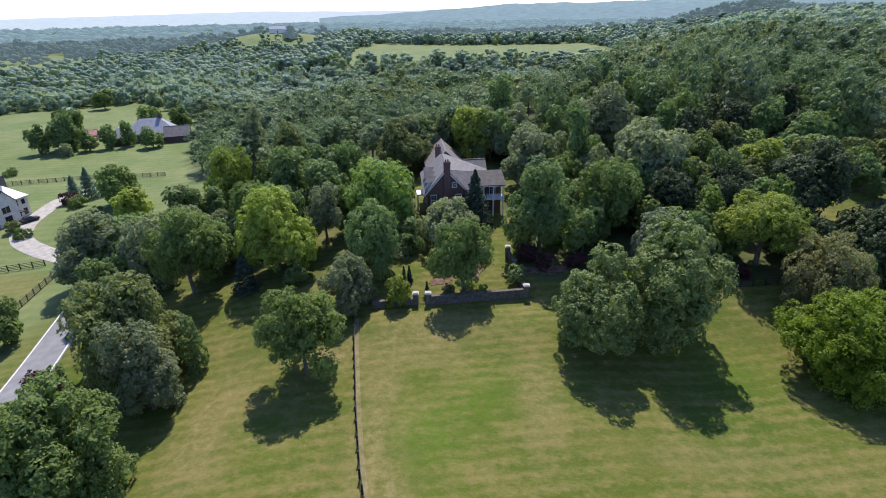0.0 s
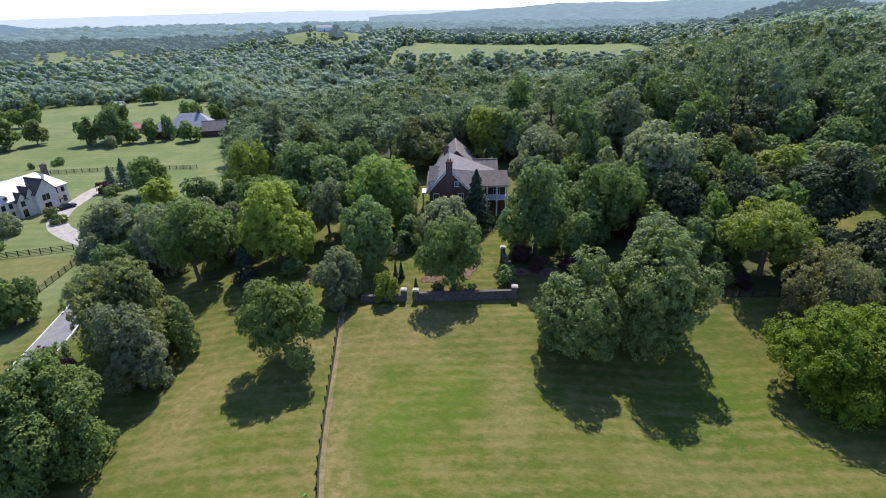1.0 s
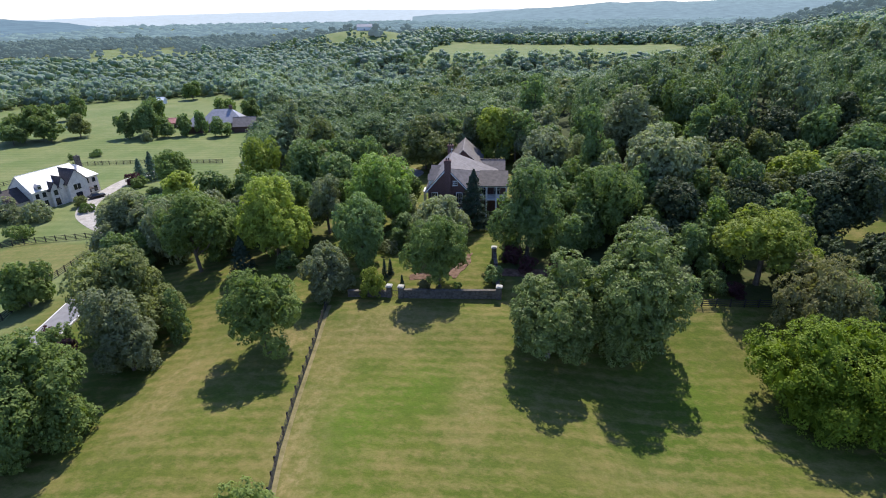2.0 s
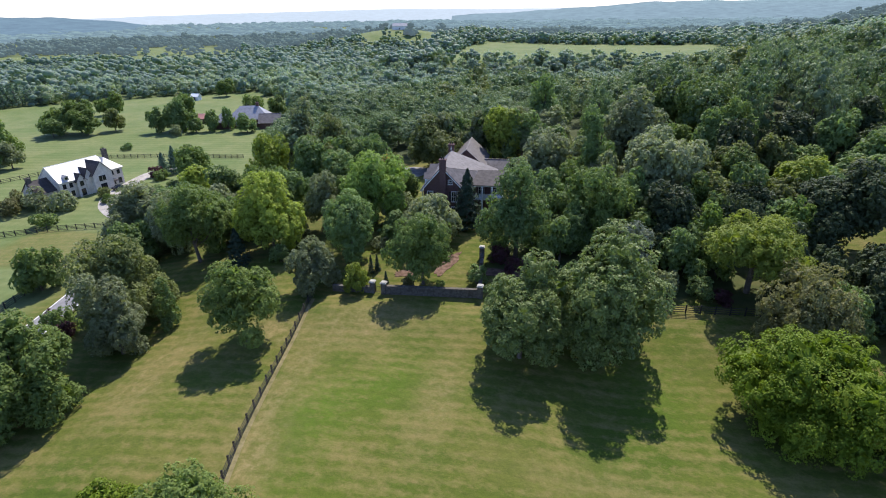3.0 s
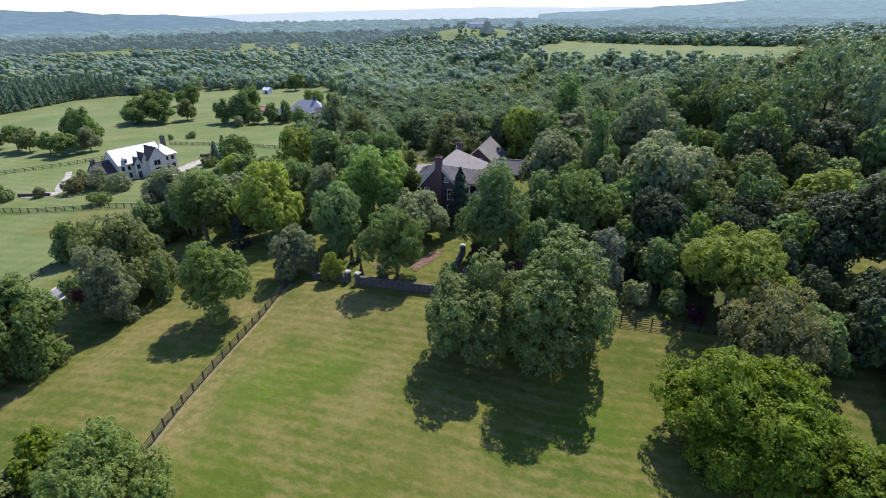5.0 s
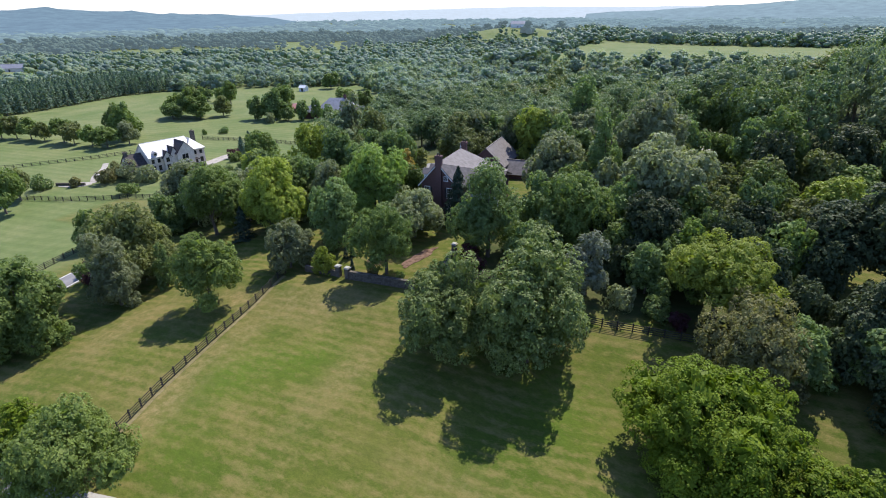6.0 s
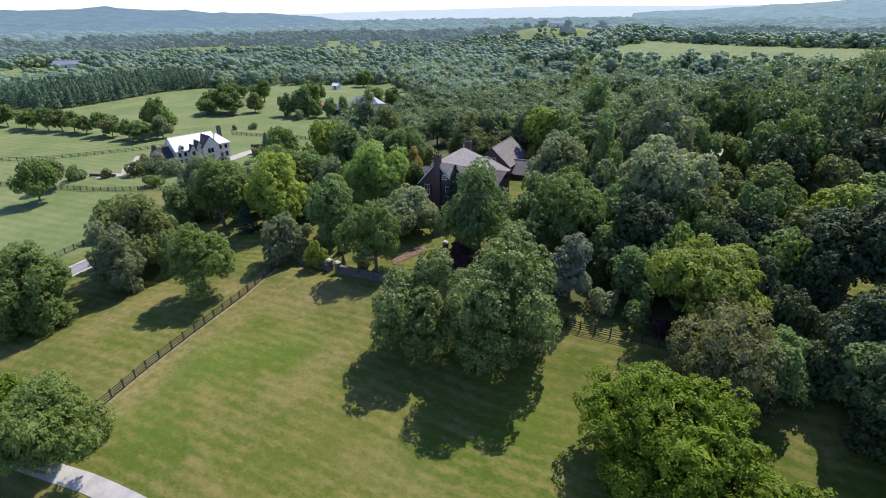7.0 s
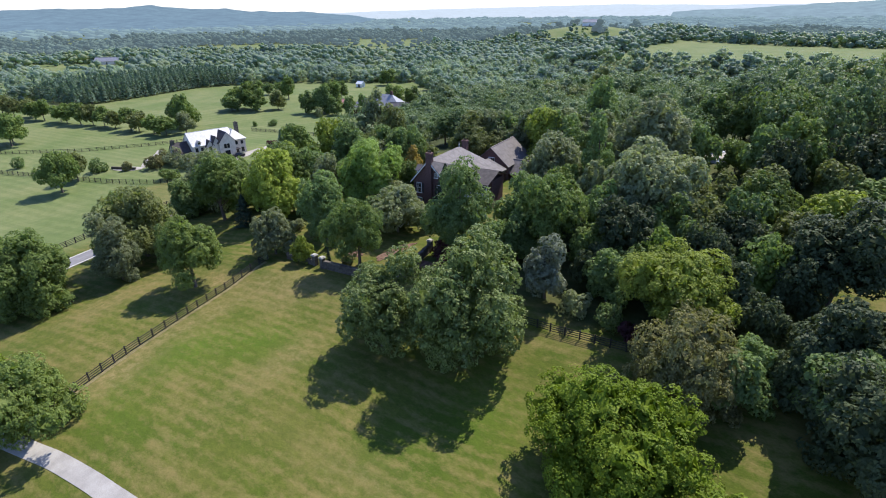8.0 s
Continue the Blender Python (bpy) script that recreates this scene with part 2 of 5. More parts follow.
def ground_material():
    m, nt, b = mat("turf", 0.95, 0.0, 0.15)
    a = nt.nodes.new("ShaderNodeAttribute")
    a.attribute_name = "cover"
    sep = nt.nodes.new("ShaderNodeSeparateColor")
    nt.links.new(a.outputs["Color"], sep.inputs[0])
    # mown turf: green at three sizes
    grass = ramp(nt, noise_of(nt, 0.07, 4, 0.6), (0.34, (0.062, 0.092, 0.011)), (0.52, (0.082, 0.100, 0.016)), (0.68, (0.106, 0.110, 0.025)))
    tuft = noise_of(nt, 1.3, 6, 0.78, (0.8, 1.25, 1), 6)
    grass = mix(nt, 1.0, grass, ramp(nt, tuft, (0.32, (0.74, 0.78, 0.70)), (0.68, (1.18, 1.15, 1.12))), "MULTIPLY")
    blades = noise_of(nt, 6.5, 4, 0.8)
    grass = mix(nt, 1.0, grass, ramp(nt, blades, (0.3, (0.78, 0.80, 0.76)), (0.7, (1.16, 1.14, 1.12))), "MULTIPLY")
    # rows left by the mower
    g = nt.nodes.new("ShaderNodeNewGeometry")
    mp = nt.nodes.new("ShaderNodeMapping")
    mp.inputs["Rotation"].default_value = (0, 0, radians(-7))
    nt.links.new(g.outputs["Position"], mp.inputs[0])
    rows = []
    for scale, wander in ((0.17, 1.0), (0.085, 0.8)):
        w = nt.nodes.new("ShaderNodeTexWave")
        w.bands_direction = "Y"
        w.inputs["Scale"].default_value, w.inputs["Distortion"].default_value = scale, wander
        w.inputs["Detail"].default_value, w.inputs["Detail Scale"].default_value = 3.0, 0.5
        nt.links.new(mp.outputs[0], w.inputs["Vector"])
        rows.append(w.outputs["Fac"])
    grass = mix(nt, 0.5, grass, ramp(nt, rows[1], (0.3, (0.86, 0.92, 0.82)), (0.7, (1.06, 1.02, 1.04))), "MULTIPLY")
    # dry grass: broken patches, thicker along the rows
    worn = noise_of(nt, 0.15, 8, 0.78, (0.8, 1.1, 1), 7)
    clumps = noise_of(nt, 1.0, 6, 0.8, (0.7, 1.2, 1), 7)
    dry = ramp(nt, mix(nt, 0.055, mix(nt, 0.40, worn, clumps), rows[0]), (0.465, (0, 0, 0)), (0.61, (0.72, 0.72, 0.72)))
    grass = mix(nt, dry, grass, (0.205, 0.156, 0.058))
    tan = ramp(nt, noise_of(nt, 0.9, 6, 0.78), (0.3, (0.112, 0.104, 0.030)), (0.52, (0.190, 0.148, 0.058)), (0.7, (0.270, 0.208, 0.100)))
    part_dry = mix(nt, 1.0, sep.outputs[1], ramp(nt, noise_of(nt, 0.45, 6, 0.75), (0.30, (0.25, 0.25, 0.25)), (0.58, (1, 1, 1))), "MULTIPLY")
    grass = mix(nt, part_dry, grass, tan)
    lush = mix(nt, 1.0, a.outputs["Alpha"], ramp(nt, clumps, (0.30, (1, 1, 1)), (0.62, (0.25, 0.25, 0.25))), "MULTIPLY")
    grass = mix(nt, lush, grass, mix(nt, 1.0, (0.072, 0.124, 0.010), ramp(nt, tuft, (0.32, (0.80, 0.84, 0.78)), (0.68, (1.15, 1.12, 1.1))), "MULTIPLY"))
    meadow = ramp(nt, noise_of(nt, 0.06, 4, 0.6), (0.35, (0.106, 0.140, 0.046)), (0.65, (0.160, 0.174, 0.072)))
    meadow = mix(nt, 0.45, meadow, ramp(nt, rows[1], (0.3, (0.80, 0.86, 0.78)), (0.7, (1.05, 1.04, 1.04))), "MULTIPLY")
    meadow = mix(nt, 0.8, meadow, ramp(nt, noise_of(nt, 0.5, 6, 0.8), (0.34, (0.80, 0.84, 0.76)), (0.66, (1.14, 1.12, 1.10))), "MULTIPLY")
    grass = mix(nt, sep.outputs[2], grass, meadow)
    litter = ramp(nt, noise_of(nt, 0.4, 5, 0.7), (0.3, (0.030, 0.045, 0.016)), (0.6, (0.055, 0.065, 0.026)), (0.8, (0.08, 0.070, 0.036)))
    nt.links.new(mix(nt, sep.outputs[0], grass, litter), b.inputs["Base Color"])
    bump(nt, b, tuft, 0.7, 0.10)
    return m


DRY = ((-6.5, 33, 3.2, 11, 1.0), (-9.0, 52, 2.6, 12, 0.7), (-16.5, 60.5, 4.5, 3.2, 1.0), (-29, 50, 4.0, 11, 0.75), (-3, 64, 6, 4.5, 0.65), (11, 52, 2.5, 9, 0.6), (3, 68, 9, 2.5, 0.4), (30, 44, 8, 3, 0.35))
LUSH = ((-2.0, 47, 4.5, 6, 0.9), (4.5, 53, 3.5, 5, 0.7), (0, 34, 7, 4, 0.5), (38, 62, 7, 7, 0.6), (-20, 46, 4, 6, 0.3))


def spots(x, y, places):
    return min(1.0, sum(k * math.exp(-((x - cx) / rx) ** 2 - ((y - cy) / ry) ** 2) for cx, cy, rx, ry, k in places))


def spread(lo, hi, mid, near, n):
    """n places from lo to hi, close together round mid."""
    u = np.linspace(math.asinh((lo - mid) / near), math.asinh((hi - mid) / near), n)
    return mid + near * np.sinh(u)


def build_ground():
    xs, ys = spread(-4900, 4900, -15, 45, 260), spread(-1500, 4900, 60, 45, 230)
    verts = [(x, y, land(x, y)) for y in ys for x in xs]
    nx = len(xs)
    faces = [(j * nx + i, j * nx + i + 1, (j + 1) * nx + i + 1, (j + 1) * nx + i) for j in range(len(ys) - 1) for i in range(nx - 1)]
    ob = mesh_object("ground", verts, faces, ground_material(), True)
    col = ob.data.color_attributes.new("cover", "FLOAT_COLOR", "POINT")
    flat = []
    for x, y, z in verts:
        n = noise.noise(Vector((x * 0.15, y * 0.15, 0.5)))
        trees = (1.0 if math.hypot(x, y) < 320 else 0.45) if wooded(x, y) > 0.5 else 0.0
        if inside(x, y, 14 + 3 * n, 66 + n, 79 + 3 * n, 150):
            trees = 0.75
        if inside(x, y, -58, -20 + 3 * n, 80 + 4 * n, 130):
            trees = 0.3
        dry = spots(x, y, DRY)
        pasture = step((-62 - x) / 12)
        if inside(x, y, -104, -78.5, 80, 102):
            pasture, dry = 0.3, 0.45
        if y > 300:
            pasture = 1.0
        flat += [trees, dry, pasture, spots(x, y, LUSH)]
    col.data.foreach_set("color", flat)
    return tagged(ob, "mown lawn with dry patches, rising to pasture and woodland", "ground", kind="structure")


build_ground()


# ---- helpers for things ----
def thing(name, at, label, category, group="", rz=0.0):
    ob = new(name)
    ob.matrix_world = pose(*at, 0, 0, rz)
    return tagged(ob, label, category, group)


def part(name, bm, material, parent, label=""):
    """One mesh under a thing or a part, in the thing's own axes."""
    me = bpy.data.meshes.new(name)
    bmesh.ops.recalc_face_normals(bm, faces=bm.faces)
    bm.to_mesh(me)
    bm.free()
    me.materials.append(material)
    ob = new(name, me)
    ob.parent = parent
    return tagged(ob, label)


def arrays_part(name, verts, faces, material, parent, label="", smooth=False):
    me = bpy.data.meshes.new(name)
    verts, faces = np.asarray(verts, np.float32), np.asarray(faces, np.int32)
    me.vertices.add(len(verts))
    me.vertices.foreach_set("co", verts.ravel())
    k = faces.shape[1]
    me.loops.add(faces.size)
    me.loops.foreach_set("vertex_index", faces.ravel())
    me.polygons.add(len(faces))
    me.polygons.foreach_set("loop_start", np.arange(0, faces.size, k, dtype=np.int32))
    if smooth:
        me.polygons.foreach_set("use_smooth", np.ones(len(faces), bool))
    me.materials.append(material)
    me.update(calc_edges=True)
    ob = new(name, me)
    if parent:
        ob.parent = parent
    return tagged(ob, label)


def box(bm, x0, x1, y0, y1, z0, z1, bevel=0.0):
    vs = [bm.verts.new((x, y, z)) for z in (z0, z1) for x, y in ((x0, y0), (x1, y0), (x1, y1), (x0, y1))]
    fs = [bm.faces.new([vs[i] for i in f]) for f in ((3, 2, 1, 0), (4, 5, 6, 7), (0, 1, 5, 4), (1, 2, 6, 5), (2, 3, 7, 6), (3, 0, 4, 7))]
    if bevel:
        bmesh.ops.bevel(bm, geom=list({e for f in fs for e in f.edges}), offset=bevel, segments=1, affect="EDGES")
    return fs


def solid(bm, points, faces):
    vs = [bm.verts.new(p) for p in points]
    for f in faces:
        bm.faces.new([vs[i] for i in f])


def new_box(*a, **k):
    bm = bmesh.new()
    box(bm, *a, **k)
    return bm


def slab(bm, corners, thick):
    """A roof face: corners in order, made thick upwards."""
    n = (Vector(corners[1]) - Vector(corners[0])).cross(Vector(corners[2]) - Vector(corners[0])).normalized()
    if n.z < 0:
        n.negate()
    k = len(corners)
    lo = [bm.verts.new(c) for c in corners]
    hi = [bm.verts.new(Vector(c) + n * thick) for c in corners]
    bm.faces.new(lo)
    bm.faces.new(hi)
    for i in range(k):
        bm.faces.new((lo[i], lo[(i + 1) % k], hi[(i + 1) % k], hi[i]))


def tube(verts, faces, path, radii, sides=7):
    """Adds a tapered tube along a path to lists of points and quads."""
    start = len(verts)
    for k, (p, r) in enumerate(zip(path, radii)):
        a = Vector(path[min(k + 1, len(path) - 1)]) - Vector(path[max(k - 1, 0)])
        a = a.normalized() if a.length else Vector((0, 0, 1))
        u = a.orthogonal().normalized()
        v = a.cross(u)
        for s in range(sides):
            t = math.tau * s / sides
            verts.append(tuple(Vector(p) + u * (r * math.cos(t)) + v * (r * math.sin(t))))
    for k in range(len(path) - 1):
        for s in range(sides):
            i, j = start + k * sides + s, start + k * sides + (s + 1) % sides
            faces.append((i, j, j + sides, i + sides))


# ---- trees ----
def sprays(rng, places, outward, size, loose=0.75, narrow=0.8, up=0.6):
    """Leaf sprays at the places, facing roughly outward and up: points and triangles."""
    n = len(places)
    nor = outward + np.array((0, 0, up)) + rng.normal(0, loose, (n, 3))
    nor /= np.linalg.norm(nor, axis=1, keepdims=True)
    u = np.cross(nor, rng.normal(0, 1, (n, 3)))
    u /= np.linalg.norm(u, axis=1, keepdims=True) + 1e-9
    v = np.cross(nor, u)
    s = (size * rng.uniform(0.6, 1.4, n))[:, None]
    pts = np.stack((places + u * s * 0.6, places - u * s * 0.4 + v * s * 0.5 * narrow, places - u * s * 0.4 - v * s * 0.5 * narrow), 1)
    return pts.reshape(-1, 3), np.arange(3 * n).reshape(-1, 3)


def lobes(rng, count, rx, rz, rough, point=0.3):
    """Masses of leaves of which a crown is made: centres, and how wide each is."""
    k = np.arange(count) + 0.5
    up = 1 - 1.72 * k / count
    ang = k * 2.39996 + rng.uniform(0, 6.28)
    high = np.clip(up, 0, 1)
    flat = np.where(up > 0, (1 - point) * np.sqrt(1 - high ** 2) + point * (1 - high) ** 0.65, 1 - 0.15 * up * up)
    d = np.stack((flat * np.cos(ang), flat * np.sin(ang), up), 1) + rng.normal(0, 0.19, (count, 3))
    reach = rng.uniform(0.66 - 0.5 * rough * 0.3, 0.70 + rough * 0.22, count)[:, None]
    r = rng.uniform(0.25, 0.47, count) * (11 / count) ** 0.28
    c = d * reach * np.array((rx, rx, rz))
    return np.vstack((c, [(0, 0, 0)])), np.append(r, 0.55) * rx


def crown(rng, rx, rz, count, size, masses=14, rough=0.5, under=0.35, clump=0.0, loose=0.42, point=0.3):
    """A broadleaf crown round its own middle: lobes, each covered with domed clumps, each clump with leaf sprays."""
    c, r = lobes(rng, masses, rx, rz, rough, point)
    squash = np.array((1, 1, max(0.75, min(1.15, rz / rx))))
    rc = clump or 0.34 + 0.076 * rx
    n = int(90 * (rx + rz) ** 2 / rc ** 2 / 4) + 400
    k = rng.choice(len(c), n, p=r ** 2 / np.sum(r ** 2))
    d = rng.normal(0, 1, (n, 3))
    d /= np.linalg.norm(d, axis=1, keepdims=True)
    p = c[k] + d * (r[k] * rng.uniform(0.88, 1.06, n))[:, None] * squash
    keep = (d[:, 2] > -0.5) | (rng.uniform(0, 1, n) < under)
    dist = np.linalg.norm((p[:, None, :] - c[None]) / squash, axis=2) / r[None]
    dist[np.arange(n), k] = 9
    keep &= dist.min(1) > 0.88
    p, d = p[keep], d[keep]
    first = np.unique(np.floor(p / (rc * 1.28)).astype(int), axis=0, return_index=True)[1]
    first = first[rng.uniform(0, 1, len(first)) > 0.10 + 0.12 * rough]
    mids, ways = p[first], d[first] + 0.4 * p[first] / np.array((rx, rx, rz))
    each = rng.integers(0, len(mids), count)
    q = rng.normal(0, 1, (count, 3)) + 0.9 * ways[each] + np.array((0, 0, 0.6))
    q /= np.linalg.norm(q, axis=1, keepdims=True)
    wide = rc * rng.uniform(0.65, 1.35, len(mids))[each] * rng.uniform(0.72, 1.08, count)
    v, f = sprays(rng, mids[each] + q * wide[:, None] * np.array((1, 1, 0.78)), q, size, loose, 1.1, 0.5)
    wide = np.percentile(np.hypot(v[:, 0], v[:, 1]), 97)
    lo, hi = np.percentile(v[:, 2], 0.4), np.percentile(v[:, 2], 99.6)
    fit = np.array((rx / wide, rx / wide, 2 * rz / (hi - lo)))
    mid = np.array((0, 0, (lo + hi) / 2))
    return ((v - mid) * fit, f), (c - mid) * fit, r * fit[0]


def core(rng, c, r, share, squash=1.0, fine=1, jag=0.19):
    """The dense inside of a crown: one uneven lump of leaves for each of its masses."""
    bm = bmesh.new()
    bmesh.ops.create_icosphere(bm, subdivisions=fine, radius=1.0)
    bm.verts.index_update()
    ball = np.array([tuple(v.co) for v in bm.verts])
    tri = np.array([[v.index for v in f.verts] for f in bm.faces])
    bm.free()
    pts, faces = [], []
    for k in range(len(c)):
        pts.append(c[k] + ball * (r[k] * share * rng.uniform(0.97 - jag, 0.97 + jag, len(ball)))[:, None] * np.array((1, 1, squash)))
        faces.append(tri + k * len(ball))
    return np.vstack(pts), np.vstack(faces)


def inside_leaves(rng, c, r, flat, each=55):
    """The dense inside of a crown: broad sprays within each of its masses, turned every way."""
    k = np.repeat(np.arange(len(c)), each)
    d = rng.normal(0, 1, (len(k), 3))
    d *= (rng.uniform(0, 1, len(k)) ** 0.4 / np.linalg.norm(d, axis=1))[:, None]
    p = c[k] + d * (0.72 * r[k])[:, None] * np.array((1, 1, min(1.0, flat)))
    return sprays(rng, p, d, 0.62 * r[k], 1.0, 1.3, 0.2)


TREE_SEED = [100]


def tree(look_of, x, y, r, h, bare=0.08, size=0.5, count=0, trunk=0.0, masses=14, rough=0.5, label="", limbs=7, lean=0.0, point=0.25):
    """A broadleaf tree: trunk with limbs, and a crown of leaf sprays that starts at the share bare of its height."""
    TREE_SEED[0] += 1
    rng = np.random.default_rng(TREE_SEED[0])
    z = land(x, y)
    names = {"green": "green", "deep": "dark green", "lime": "lime green", "bright": "bright green", "yellow": "yellow-green", "gray": "gray-green",
             "silver": "silvery", "spruce": "very dark green", "dark": "very dark green", "moss": "mossy green", "maple": "glossy green", "olive": "olive green", "brown": "brownish olive", "purple": "dark purple", "autumn": "golden yellow"}
    ob = thing("tree", (x, y, z - 0.15), label or f"{names[look_of]} broadleaf tree with a {'wide' if r > h * 0.45 else 'tall rounded'} leafy crown", "tree", "broadleaf trees", rng.uniform(0, 360))
    mid, rz = h * (bare + 1) / 2, h * (1 - bare) / 2
    count = count or int(min(16500, 0.85 * 6.7 * r * (r + 2 * rz) / (0.4 * size ** 2)))
    (v, f), c, rr = crown(rng, r, rz, count, size, masses, rough, point=point)
    cv, cf = inside_leaves(rng, c, rr, rz / r)
    v, f = np.vstack((v, cv)), np.vstack((f, cf + len(v)))
    v = v * np.array((rng.uniform(0.93, 1.05), rng.uniform(0.93, 1.05), 1)) + np.array((lean, 0, mid))
    arrays_part("crown", v, f, LEAF[look_of], ob)
    tv, tf = [], []
    tr = trunk or 0.022 * h
    bend = rng.normal(0, 0.03 * h, 2)
    top = (lean * 0.8 + bend[0], bend[1], h * 0.72)
    fork = (bend[0] * 0.4 + lean * 0.3, bend[1] * 0.4, max(h * bare, h * 0.2))
    tube(tv, tf, [(0, 0, -0.3), (0, 0, 0.25), fork, top], [tr * 1.6, tr * 1.1, tr * 0.85, tr * 0.25], 8)
    for k in rng.choice(len(c) - 1, min(limbs, len(c) - 1), replace=False):
        end = c[k] + np.array((lean, 0, mid))
        f0 = Vector(fork).lerp(Vector(top), rng.uniform(0, 0.5))
        bow = f0.lerp(Vector(end), 0.5) + Vector((0, 0, -0.06 * h * rng.uniform(0, 1)))
        tube(tv, tf, [f0, bow, end], [tr * 0.5, tr * 0.33, tr * 0.1], 6)
    arrays_part("trunk", tv, tf, BARK, ob, smooth=True)
    return ob


def conifer(look_of, x, y, r, h, size=0.4, count=2600, label="", name="conifer"):
    """A narrow evergreen: tiers of drooping sprays round a straight trunk."""
    TREE_SEED[0] += 1
    rng = np.random.default_rng(TREE_SEED[0])
    ob = thing(name, (x, y, land(x, y) - 0.1), label or "dark evergreen conifer with drooping tiers", "tree", "conifers", rng.uniform(0, 360))
    t = rng.uniform(0, 1, count) ** 1.4
    ang = rng.uniform(0, math.tau, count)
    wide = r * (1 - t) ** 0.8 * (0.8 + 0.3 * np.sin(t * 46 + 2 * np.sin(ang * 3)))
    out = wide * rng.uniform(0.3, 1, count) ** 0.35
    p = np.stack((out * np.cos(ang), out * np.sin(ang), h * (0.06 + 0.94 * t) - 0.12 * out), 1)
    d = np.stack((np.cos(ang), np.sin(ang), np.full(count, 0.35)), 1)
    v, f = sprays(rng, p, d, size, 0.5, 0.7)
    arrays_part("crown", v, f, LEAF[look_of], ob)
    tv, tf = [], []
    tube(tv, tf, [(0, 0, -0.3), (0, 0, h * 0.4), (0, 0, h * 0.95)], [0.02 * h, 0.014 * h, 0.002 * h], 7)
    arrays_part("trunk", tv, tf, BARK, ob, smooth=True)
    return ob


def shrub(look_of, x, y, r, h, size=0.3, count=0, label="", masses=8):
    TREE_SEED[0] += 1
    rng = np.random.default_rng(TREE_SEED[0])
    tint = {"deep": "dark green", "gray": "gray-green", "purple": "reddish purple", "brown": "brownish", "green": "green", "olive": "olive green", "silver": "silvery", "autumn": "golden", "bright": "bright green", "yellow": "yellow-green", "spruce": "dark evergreen"}[look_of]
    ob = thing("shrub", (x, y, land(x, y) - 0.1), label or f"{tint} rounded shrub growing in the garden", "shrub", "shrubs", rng.uniform(0, 360))
    (v, f), c, rr = crown(rng, r, h * 0.55, count or int(250 + 14 * r * (r + h) / size ** 2), size, masses, 0.5, 0.6)
    arrays_part("foliage", v + np.array((0, 0, h * 0.5)), f, LEAF[look_of], ob)
    tv, tf = [], []
    for k in range(5):
        e = c[k % len(c)]
        tube(tv, tf, [(0.1 * e[0], 0.1 * e[1], -0.2), (0.5 * e[0], 0.5 * e[1], h * 0.3), (e[0], e[1], e[2] + h * 0.5)], [0.06, 0.045, 0.02], 5)
    arrays_part("stem", tv, tf, BARK, ob)
    return ob


# ---- woodland, too many trees to count ----
def far_crown(rng, leaves, size, masses, fine):
    """A distant crown: a lumpy core of leaf masses with loose sprays about it, as points and triangles."""
    bm = bmesh.new()
    bmesh.ops.create_icosphere(bm, subdivisions=fine, radius=1.0)
    o = Vector(rng.uniform(0, 90, 3))
    for v in bm.verts:
        d = v.co.normalized()
        v.co = d * (0.68 + 0.36 * noise.noise(d * 1.7 + o) + 0.20 * noise.noise(d * 4.0 + o))
        v.co.z *= 0.95 if v.co.z > 0 else 1.15
    bm.verts.index_update()
    pts = np.array([tuple(v.co) for v in bm.verts])
    tri = np.array([[v.index for v in f.verts] for f in bm.faces])
    bm.free()
    if leaves:
        (v, f), c, r = crown(rng, 1.0, 0.9, leaves, size, masses, 0.7, 0.2, 0.3)
        pts, tri = np.vstack((pts, v)), np.vstack((tri, f + len(pts)))
    return pts, tri


